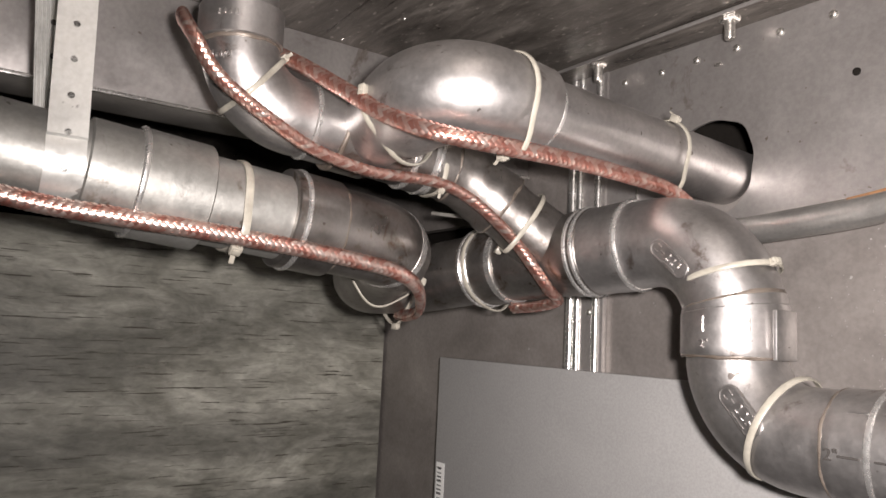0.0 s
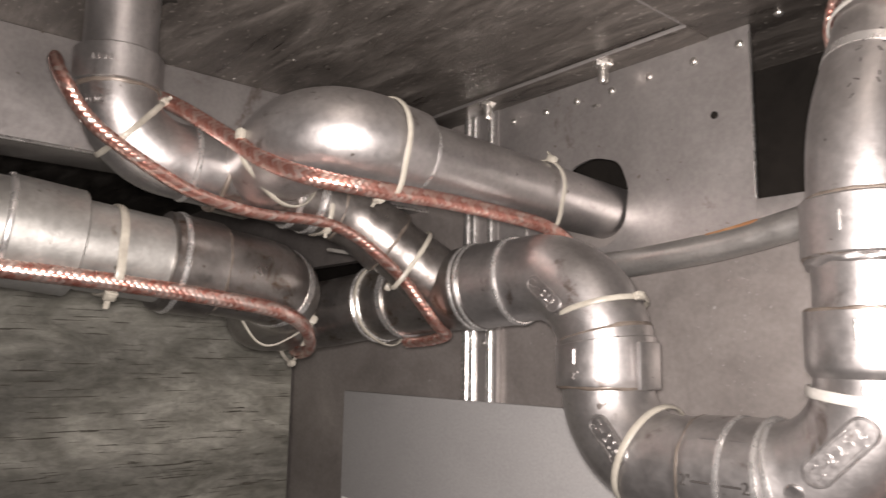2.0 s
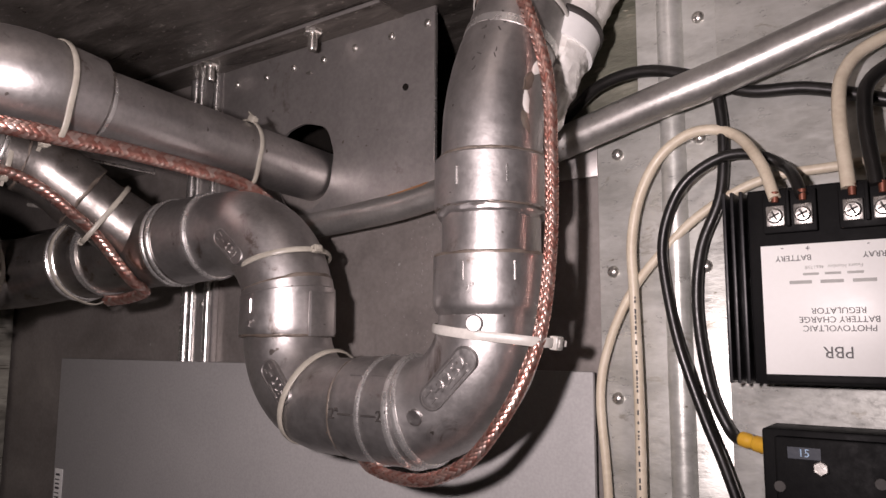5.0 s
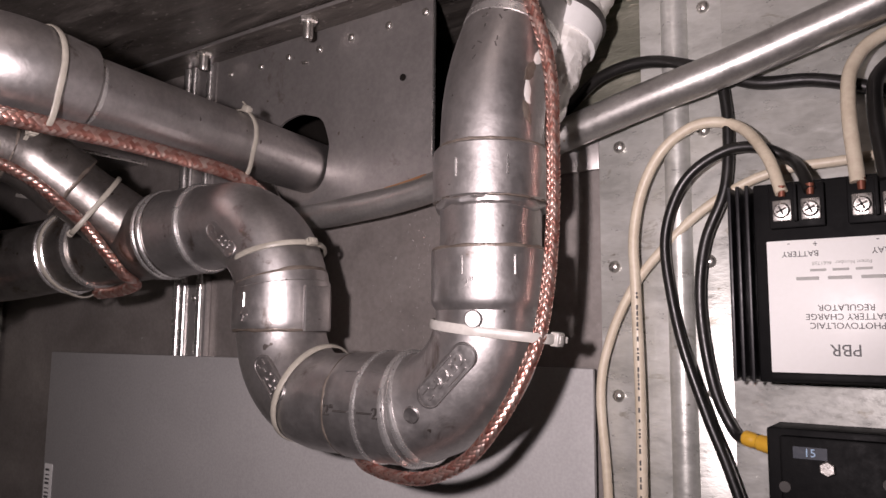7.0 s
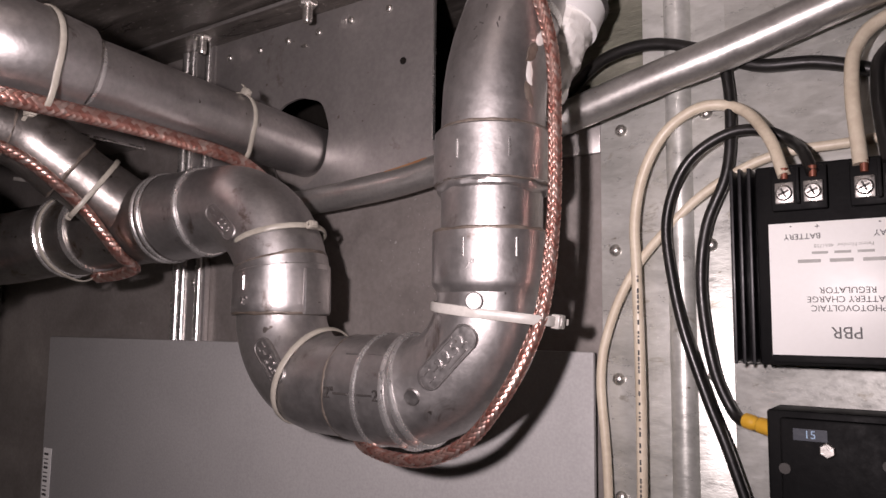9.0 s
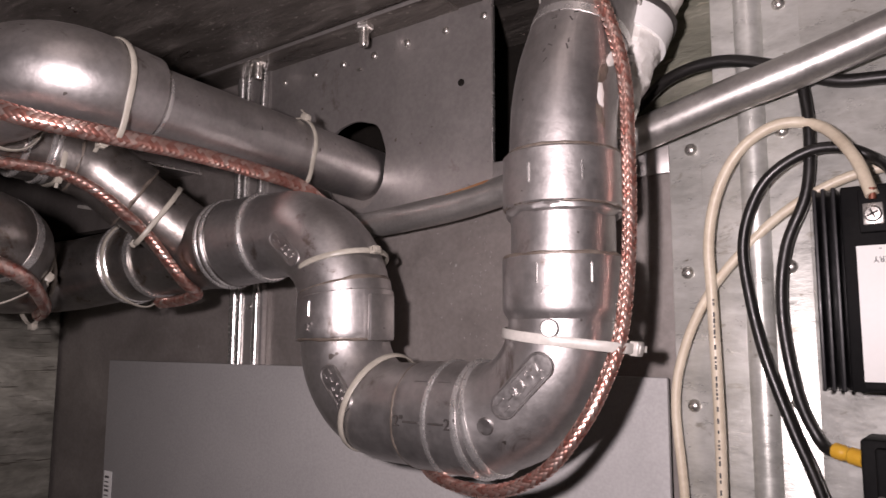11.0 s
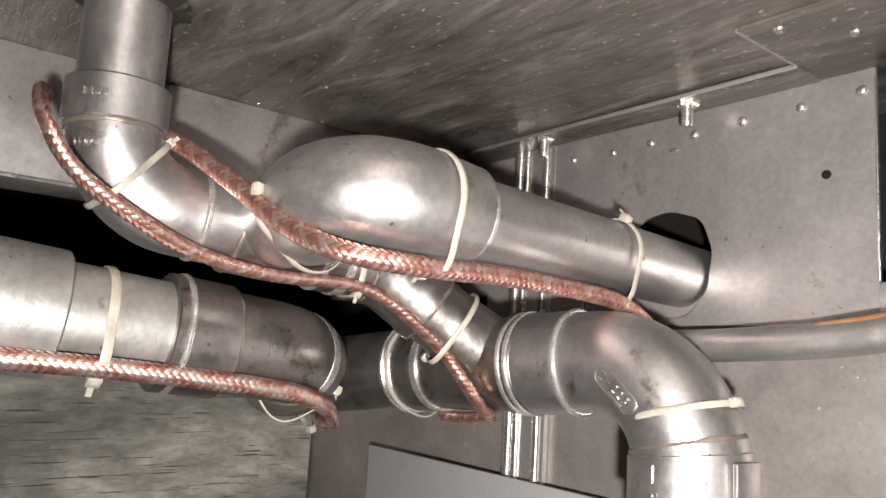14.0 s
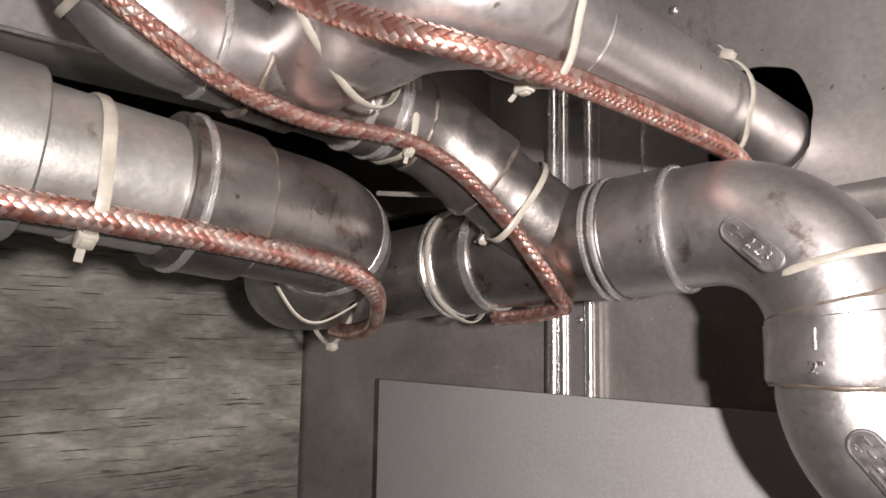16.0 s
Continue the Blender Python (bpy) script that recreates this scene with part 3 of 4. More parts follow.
ub = [on_l(0.200), (-0.4926, 0.303, 0.763), (-0.608, 0.334, 0.743), (-0.612, 0.398, 0.747), (-0.540, 0.4220, 0.7578)]
bp = Path(ub, [0.048, 0.029, 0.029])
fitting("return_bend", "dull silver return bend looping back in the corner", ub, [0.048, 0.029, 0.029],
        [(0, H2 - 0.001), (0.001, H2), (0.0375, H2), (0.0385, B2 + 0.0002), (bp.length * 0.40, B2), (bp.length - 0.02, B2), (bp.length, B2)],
        beads=[(0.008, H2)], glue=[(0.0385, B2 + 0.0016)], tapes=[(0.098, B2 - 0.0004)], material=GRIMY_SHADED, group="pipe bends")

# the run with the wye and the trap
E1 = Vector((-0.3000, 0.4520, 0.7765))
RUN = Vector((-1.0, -0.125, -0.078)).normalized()


def on_run(d):
    return E1 + RUN * d


rl = 0.243
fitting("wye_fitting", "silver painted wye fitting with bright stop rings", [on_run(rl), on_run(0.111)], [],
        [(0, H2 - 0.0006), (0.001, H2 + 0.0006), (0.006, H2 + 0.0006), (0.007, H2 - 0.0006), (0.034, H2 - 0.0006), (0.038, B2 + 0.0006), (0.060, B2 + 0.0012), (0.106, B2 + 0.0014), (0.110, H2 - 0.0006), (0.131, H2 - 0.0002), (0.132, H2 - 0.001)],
        beads=[(0.0035, H2 + 0.0002), (0.0105, H2 - 0.0008), (0.128, H2 - 0.0002), (0.1215, H2 - 0.0006)], tapes=[(0.037, H2 - 0.0014)], glue=[(0.0, H2 - 0.001)], material=GRIMY_SHADED, group="wye fittings")
elbow_pts = [on_run(0.125), E1, (-0.2990, 0.452, 0.6905)]
ep = Path(elbow_pts, [0.058])
fitting("trap_elbow", "silver painted elbow turning down into the trap", elbow_pts, [0.058],
        [(0, H2 - 0.0014), (0.002, H2 - 0.0008), (0.047, H2 - 0.0006), (0.051, B2 + 0.0010), (ep.length - 0.0365, B2 + 0.0012), (ep.length - 0.036, B2 + 0.0022), (ep.length - 0.0315, B2 + 0.0022), (ep.length - 0.031, H2 - 0.0002), (ep.length - 0.0015, H2), (ep.length, H2 - 0.001)],
        beads=[(0.048, H2 - 0.001)], glue=[(ep.length - 0.0365, B2 + 0.0012), (ep.length - 0.0005, H2 - 0.0012)], group="trap pieces")
trap_a = [(-0.2990, 0.452, 0.695), (-0.2980, 0.452, 0.6425), (-0.197, 0.452, 0.6420)]
ta = Path(trap_a, [0.052])
fitting("trap_bend", "silver painted lower bend of the drain trap", trap_a, [0.052],
        [(0, B2 - 0.001), (0.008, B2), (ta.length - 0.0290, B2 + 0.0010), (ta.length - 0.0265, H2 - 0.001), (ta.length, H2 - 0.0003)],
        beads=[(ta.length - 0.0015, H2 - 0.0006)], glue=[(ta.length - 0.0270, H2 - 0.0016)], group="trap pieces")
trap_b = [(-0.1975, 0.452, 0.6420), (-0.1215, 0.452, 0.6425), (-0.1215, 0.452, 0.738)]
tb = Path(trap_b, [0.060])
fitting("trap_bend", "silver painted trap bend with an embossed badge", trap_b, [0.060],
        [(0, H2 - 0.0003), (0.022, H2 - 0.0003), (0.028, H2 - 0.0010), (0.035, B2 + 0.0006), (tb.length - 0.036, B2), (tb.length - 0.033, H2 - 0.0012), (tb.length - 0.030, H2), (tb.length - 0.001, H2), (tb.length, H2 - 0.001)],
        beads=[(0.0215, H2), (0.0280, H2 - 0.0010)], glue=[(tb.length - 0.0007, H2 - 0.0009)], group="trap pieces")
fitting("riser_pipe", "short silver riser pipe between two sockets", [(-0.1215, 0.452, 0.72), (-0.121, 0.452, 0.79)], [], [(0, P2 + 0.0004), (0.07, P2 + 0.0004)], category="pipe", group="drain pipes")
riser = [(-0.121, 0.452, 0.7660), (-0.1205, 0.453, 0.840), (-0.108, 0.492, 0.935), (-0.098, 0.530, 0.990)]
rp = Path(riser, [0.14, 0.10])
fitting("riser_bend", "silver painted riser bend leaning back up to the ceiling", riser, [0.14, 0.10],
        [(0, H2 - 0.001), (0.001, H2), (0.031, H2), (0.034, B2 - 0.0004), (rp.length * 0.5, B2 - 0.001), (rp.length, B2 - 0.001)],
        tapes=[(0.112, B2 - 0.0012)], glue=[(0.0325, B2 + 0.001)], group="pipe bends")

part("squeezed_cement", ragged(rp, -0.0012, P2 + 0.0012, 0.0062, 0.0024, 4.0), SILVER, bpy.data.objects["riser_bend"], "lumpy silver painted cement under the socket")
part("cracked_cement", ragged(rp, 0.0008, H2 - 0.0014, 0.0022, 0.0010, 9.0), GLUE, bpy.data.objects["riser_bend"], "dark cracked cement line")

patch_rnd = random.Random(8)
for k in range(5):
    p, d = rp.at(0.050 + 0.013 * k)
    a = radians(-17 + patch_rnd.uniform(-5, 5))
    out = Vector((math.cos(a), math.sin(a), 0))
    out = (out - d * out.dot(d)).normalized()
    bm = sweep(Path([(0, 0, -0.002), (0, 0, 0.0012)], []), [(0, 0.0036), (0.0018, 0.0036), (0.0026, 0.0022)], 22)
    for v in bm.verts:
        v.co.y *= 2.6
        v.co += Vector((noise.noise(v.co * 300 + Vector((k, 0, 0))), noise.noise(v.co * 300 + Vector((0, k, 0))), 0)) * 0.0016
    part("torn_foil", turned(bm, faced(p + out * (B2 - 0.0010), out, d, patch_rnd.uniform(-25, 25))), (GLUE, FOIL)[k % 2], bpy.data.objects["riser_bend"], "torn white and brown foil stuck on the pipe")

# the upper run
VX, VY = -0.490, 0.162
fitting("vent_pipe", "bright silver vertical pipe coming down from the ceiling", [(VX, VY, 0.985), (VX, VY, 0.90)], [], [(0, P15), (0.085, P15)], category="pipe", group="drain pipes")
vel = [(VX, VY, 0.913), (VX, VY, 0.849), (VX, 0.250, 0.843)]
vp = Path(vel, [0.044])
fitting("pipe_elbow", "silver elbow turning from the vertical pipe to the run", vel, [0.044],
        [(0, H15 - 0.001), (0.001, H15), (0.024, H15), (0.0255, B15 + 0.0004), (vp.length - 0.040, B15 + 0.001), (vp.length - 0.036, H15 - 0.0012), (vp.length - 0.012, H15 - 0.0012), (vp.length - 0.011, P15 + 0.001), (vp.length, P15 + 0.001)],
        beads=[(vp.length - 0.0365, H15 - 0.0016)], glue=[(vp.length - 0.010, P15 + 0.0008), (0.0255, B15 + 0.0008)], group="pipe bends")
tee = [(VX, 0.236, 0.842), (VX + 0.002, 0.318, 0.834)]
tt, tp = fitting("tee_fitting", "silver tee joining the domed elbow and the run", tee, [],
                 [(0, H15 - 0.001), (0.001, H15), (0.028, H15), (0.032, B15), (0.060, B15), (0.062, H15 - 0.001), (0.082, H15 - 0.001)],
                 beads=[(0.062, H15 - 0.0015), (0.078, H15 - 0.001)], glue=[(0.0005, H15)], material=GRIMY_SHADED, group="wye fittings")
DOME = Vector((-0.3690, 0.268, 0.8535))
S6 = Vector((-0.004, 1, -0.05)).normalized()
dome = [(VX + 0.004, 0.263, 0.845), (-0.3715, 0.2575, 0.8560), DOME + S6 * 0.062]
dp = Path(dome, [0.042])
fitting("domed_elbow", "large shiny silver elbow with a rounded dome back", dome, [0.042],
        [(0, H15), (0.020, H15), (0.034, H15 + 0.0012), (0.050, H15 + 0.0040), (0.066, H15 + 0.0052), (dp.length - 0.060, H15 + 0.0046), (dp.length - 0.032, H15 + 0.0024), (dp.length - 0.0015, H15 + 0.0008), (dp.length, H15 - 0.001)],
        glue=[(dp.length - 0.0012, P15 + 0.001)], group="pipe bends")
fitting("drain_pipe", "silver pipe running through the oval wall opening", [DOME + S6 * 0.045, DOME + S6 * 0.330], [], [(0, P15 + 0.001), (0.010, P15 + 0.0006), (0.285, P15)], category="pipe", group="drain pipes", beads=[(0.020, P15 - 0.0004)])

# the angled piece from the tee down to the wye
JOIN = on_run(0.150)
ang = [(VX + 0.0015, 0.308, 0.835), (-0.480, 0.350, 0.826), tuple(JOIN)]
ap = Path(ang, [0.040])
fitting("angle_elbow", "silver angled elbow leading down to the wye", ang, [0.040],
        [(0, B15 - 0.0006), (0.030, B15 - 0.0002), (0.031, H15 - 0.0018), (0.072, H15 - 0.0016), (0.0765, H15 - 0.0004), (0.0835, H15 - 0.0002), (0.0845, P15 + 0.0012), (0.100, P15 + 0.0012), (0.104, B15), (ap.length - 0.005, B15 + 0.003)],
        beads=[(0.014, B15 - 0.0006)], glue=[(0.031, B15), (0.0835, H15 - 0.0008)], material=GRIMY_SHADED, group="pipe bends")


# ---- marks on the fittings ----
def badge(parent_name, place, out, along, words, long=0.030, wide=0.011, size=0.0052, label="embossed oval badge with raised numbers"):
    """An oval raised badge with a rim and raised writing, laid on a bend."""
    owner = bpy.data.objects[parent_name]
    m = faced(place, out, along) @ Matrix.Rotation(radians(90), 4, "Z")
    bm = bmesh.new()
    n = 40

    def loop(grow, z):
        vs = []
        for k in range(n):
            a = 2 * math.pi * k / n
            c, s = math.cos(a), math.sin(a)
            x = (long / 2 - wide / 2) * (1 if c > 0 else -1) + (wide / 2 + grow) * c
            y = (wide / 2 + grow) * s
            vs.append(bm.verts.new((x, y, z - (y * y) / 0.060)))
        return vs
    loops = [loop(0.0008, -0.004), loop(0.0006, 0.0003), loop(0.0002, 0.0007), loop(-0.0005, 0.0007), loop(-0.0009, 0.0001)]
    for a, b in zip(loops, loops[1:]):
        for k in range(n):
            bm.faces.new((a[k], a[(k + 1) % n], b[(k + 1) % n], b[k]))
    bm.faces.new(loops[-1])
    b = part("badge", turned(bm, m), EMBOSS, owner, label)
    if words:
        for k, digit in enumerate(words):
            stroke_text(digit, size, m @ Matrix.Translation((0.004 + size * 0.64 * (k - (len(words) - 1) / 2), 0.0002, 0.0004)), EMBOSS, b, "raised_number", 0.0006)
    for k, (x, y, w) in enumerate(((-0.34 * long, 0.18 * wide, 0.12 * long), (-0.34 * long, -0.18 * wide, 0.10 * long), (0.10 * long, -0.36 * wide, 0.34 * long), (0.08 * long, 0.37 * wide, 0.30 * long), (-0.20 * long, 0.0, 0.10 * long))):
        part("raised_bar", turned(box((x - w / 2, y - 0.0005, -0.0006), (x + w / 2, y + 0.0005, 0.0007), 0.0002, 1), m), EMBOSS, b)
    return b


def stud(parent_name, place, out, r=0.0055):
    owner = bpy.data.objects[parent_name]
    bm = sweep(Path([(0, 0, -0.003), (0, 0, 0.0012)], []), [(0, r), (0.0036, r), (0.0042, r - 0.0007)], 24)
    part("moulding_stud", turned(bm, faced(place, out, (0, 0, 1))), EMBOSS, owner, "round moulding stud")


def dash(parent_name, place, out, up, long, material=None, wide=0.0009):
    owner = bpy.data.objects[parent_name]
    part("mould_tick", turned(box((-wide / 2, -long / 2, -0.001), (wide / 2, long / 2, 0.0006), 0.0002, 1), faced(place, out, up)), material or EMBOSS, owner)


badge("trap_bend.001", (-0.1310, 0.4190, 0.6652), (0.126, -1, -0.09), (0.72, 0, 0.70), "2252", 0.046, 0.0150, 0.0098)
stud("trap_bend.001", (-0.1550, 0.4198, 0.6420), (0.15, -1, -0.28), 0.0052)
stud("trap_bend.001", (-0.1130, 0.4195, 0.6967), (0.28, -1, 0.0), 0.0052)
badge("trap_bend", (-0.2745, 0.4188, 0.6585), (0.04, -1, 0.10), (0.68, 0, -0.73), "225", 0.036, 0.0135, 0.0088)
badge("trap_elbow", (-0.3260, 0.4150, 0.7555), (0.12, -1, 0.0), (0.74, 0, -0.67), "223", 0.034, 0.0120, 0.0078)
for x, name in ((-0.2075, "trap_bend"), (-0.1880, "trap_bend.001")):
    dash(name, (x, 0.4163, 0.6410), (0, -1, 0), (1, 0, 0), 0.012, MARK_DARK, 0.0012)
for x, name in ((-0.2170, "trap_bend"), (-0.1780, "trap_bend.001")):
    stroke_text('2"', 0.0095, faced((x, 0.4160, 0.6410), (0, -1, 0), (0, 0, 1)), MARK_DARK, bpy.data.objects[name], "size_mark", 0.0005)
for x, z, name in ((-0.2060, 0.6650, "trap_bend"), (-0.1880, 0.6650, "trap_bend.001")):
    dash(name, (x, 0.4255, 0.6650), (0, -1, 0.8), (1, 0, 0), 0.011)
for z, name, xs in ((0.7270, "trap_bend.001", (-0.1190, -0.0925)), (0.7835, "riser_bend", (-0.1235, -0.0955))):
    for x in xs:
        deep = math.sqrt(H2 ** 2 - (x + 0.1213) ** 2)
        dash(name, (x, 0.452 - deep, z), (x + 0.1213, -deep, 0), (0, 0, 1), 0.011, BEAD, 0.0010)
stroke_text('2"', 0.0085, faced((-0.1150, 0.4169, 0.7165), (0.18, -1, 0), (0, 0, 1)), EMBOSS, bpy.data.objects["trap_bend.001"], "size_mark", 0.0005)
for x in (-0.2995, -0.2730):
    deep = math.sqrt((H2 - 0.0001) ** 2 - (x + 0.2990) ** 2)
    dash("trap_elbow", (x, 0.452 - deep, 0.7115), (x + 0.2990, -deep, 0), (0, 0, 1), 0.010, BEAD, 0.0010)
stroke_text('2"', 0.0080, faced((-0.2990, 0.4163, 0.6985), (0.0, -1, 0), (0, 0, 1)), EMBOSS, bpy.data.objects["trap_elbow"], "size_mark", 0.0006)
part("moulded_lug", box((-0.2640, 0.438, 0.690), (-0.2608, 0.462, 0.722), 0.0010), SILVER, bpy.data.objects["trap_elbow"], "flat moulded lug")
stroke_text("1 1/2", 0.0075, faced((-0.4718, 0.1434, 0.8730), (0.68, -0.72, 0), (0, 0, 1)), EMBOSS, bpy.data.objects["pipe_elbow"], "size_mark", 0.0008)
for k in range(4):
    a = radians(-50 + 8 * k)
    m = faced((VX + H15 * math.cos(a), VY + H15 * math.sin(a), 0.9010), (math.cos(a), math.sin(a), 0), (0, 0, 1))
    part("raised_bar", turned(box((-0.0011, -0.0018, -0.002), (0.0011, 0.0018, 0.0012), 0.0003, 1), m), EMBOSS, bpy.data.objects["pipe_elbow"])

rnd = random.Random(5)
for k in range(12):
    p, d = rp.at(0.078 + rnd.random() * 0.040)
    a = radians(-92 + rnd.random() * 26)
    out = Vector((math.cos(a), math.sin(a), 0))
    out = (out - d * out.dot(d)).normalized()
    m = faced(p + out * (B2 - 0.0008), out, d, rnd.uniform(-70, 70))
    part("scuff_mark", turned(box((-0.0004, -0.0006 - 0.0022 * rnd.random(), -0.001), (0.0004, 0.0008, 0.0002)), m), MARK_DARK, bpy.data.objects["riser_bend"])

# ---- copper braids ----
braid([(-0.470, -0.30, 0.815), (-0.467, -0.10, 0.785), (-0.4655, 0.030, 0.762), (-0.463, 0.089, 0.757), (-0.461, 0.160, 0.753), (-0.460, 0.230, 0.747), (-0.462, 0.278, 0.741),
       (-0.474, 0.306, 0.732), (-0.500, 0.328, 0.721), (-0.535, 0.348, 0.714), (-0.575, 0.362, 0.711), (-0.612, 0.376, 0.713)], "flattened copper braid tied along the silver drain pipe")
braid([(-0.512, 0.128, 0.905), (-0.490, 0.122, 0.899), (-0.462, 0.122, 0.878), (-0.457, 0.140, 0.852), (-0.457, 0.180, 0.829), (-0.464, 0.215, 0.818), (-0.470, 0.260, 0.8125), (-0.463, 0.310, 0.812),
       (-0.456, 0.338, 0.803), (-0.449, 0.360, 0.787), (-0.447, 0.382, 0.770), (-0.4405, 0.397, 0.750), (-0.438, 0.410, 0.735), (-0.448, 0.428, 0.728), (-0.475, 0.432, 0.7235), (-0.505, 0.430, 0.7215)],
      "copper braid winding round the elbow and down over the wye")
braid([(-0.505, 0.180, 0.897), (-0.482, 0.200, 0.884), (-0.440, 0.218, 0.858), (-0.400, 0.230, 0.834), (-0.365, 0.248, 0.819), (-0.350, 0.290, 0.815), (-0.352, 0.345, 0.8165),
       (-0.352, 0.400, 0.8150), (-0.350, 0.445, 0.811), (-0.350, 0.475, 0.800), (-0.350, 0.500, 0.782)], "copper braid tied under the domed elbow and pipe")
braid([(-0.150, 0.505, 0.845), (-0.152, 0.500, 0.875), (-0.151, 0.492, 0.902), (-0.149, 0.484, 0.920), (-0.135, 0.470, 0.934), (-0.112, 0.455, 0.922), (-0.092, 0.446, 0.890), (-0.0805, 0.450, 0.845), (-0.0785, 0.450, 0.800), (-0.0785, 0.448, 0.745), (-0.081, 0.440, 0.695),
       (-0.089, 0.432, 0.665), (-0.103, 0.430, 0.641), (-0.125, 0.432, 0.618), (-0.155, 0.435, 0.6045), (-0.185, 0.440, 0.6020), (-0.212, 0.447, 0.6045), (-0.235, 0.465, 0.606)], "copper braid looping down the riser and under the trap", r=0.0034)

# ---- cable ties ----
tie((-0.3665, 0.458, 0.8440), S6, P15 + 0.0004, (0.45, 0, 1), (0.45, 0, -1), 0.0105, tail=0.012, tail_turn=160)
tie((-0.3680, 0.300, 0.8515), S6, 0.0318, (0.05, 0, -1), (0.45, 0, -0.9), 0.0115, tail=0.006)
tie((-0.4360, 0.2655, 0.8480), (1, 0.35, 0.1), 0.0340, (0.2, -1, 0.12), (0.1, -1, -0.1), 0.0115, label="cream cable tie looped round the neck of the domed elbow", tail=0)
tie((-0.4920, 0.1730, 0.8630), (0, 0.75, -0.66), 0.0285, (0.2, 0.66, 0.75), (0.9, -0.35, -0.35), 0.0160, tail=0.007)
tie(on_l(0.166), (0, 1, -0.103), P2 + 0.0003, (0.62, 0, -0.90), (0.80, 0, -0.62), 0.0110, tail=0.007, wide=0.0054)
tie((-0.5350, 0.3145, 0.7555), (-0.96, 0.26, -0.167), B2 + 0.0012, (0.1, 0.85, -0.5), (0.1, -0.3, -1.0), 0.0070, label="white cable tie round the return bend in the corner", tail=0.005)
tie((-0.4895, 0.326, 0.8340), (0.15, 1, -0.15), H15 - 0.001, (0.75, 0, -0.75), (0.75, 0, -0.75), 0.0080, tail=0.005)
tie((-0.4610, 0.398, 0.7910), (0.34, 0.85, -0.62), B15 + 0.0012, (-0.5, -0.35, -0.95), (0.3, -0.85, -0.6), 0.0095, tail=0.006)
tie((-0.3040, 0.452, 0.7440), (0.28, 0, -1), B2 + 0.0016, (1, -0.05, 0.25), tail=0.004, label="cream cable tie round the elbow above the trap")
tie((-0.1230, 0.452, 0.6915), (0.12, 0, 1), B2 + 0.0014, (1, -0.05, -0.10), (1, -0.20, -0.08), 0.0125, material=NYLON_WHITE, tail=0.004, label="white cable tie holding the braid to the trap", wide=0.0056)
tie((-0.2640, 0.452, 0.6475), (1, 0, -0.42), H2 - 0.0006, (0, 1, 0), tail=0, label="cream cable tie round the lower bend of the trap", wide=0.0044)
tie((-0.1130, 0.4780, 0.9010), (0.13, 0.40, 0.90), B2 + 0.0002, (0.02, -0.93, 0.36), (0.35, -0.9, 0.3), 0.0080, material=NYLON_WHITE, tail=0.010, label="white cable tie at the top of the riser", tail_turn=100)
tie((-0.6090, 0.3690, 0.7450), (-0.1, 1, 0.0), B2 + 0.0008, (0.1, 0, -1), (0.1, 0, -1), 0.009, label="cream cable tie under the return bend", tail=0.003, wide=0.0038)
tie(tuple(on_run(0.2330)), RUN, H2 + 0.0004, (-0.1, 0.8, -0.6), (0, 0.3, -1), 0.004, label="cream cable tie under the wye fitting", tail=0.004)
tail_line = Path([(-0.5928, 0.3970, 0.8120), (-0.5560, 0.3895, 0.8055), (-0.5009, 0.3773, 0.7961)], [0.3])
loose = part("tie_tail", sweep(tail_line, [(0, 0.0017), (tail_line.length, 0.0017)], 8, 0.01, squash=0.45), NYLON_WHITE)
tagged(loose, "loose cut end of a cable tie between the pipes", "cable tie")

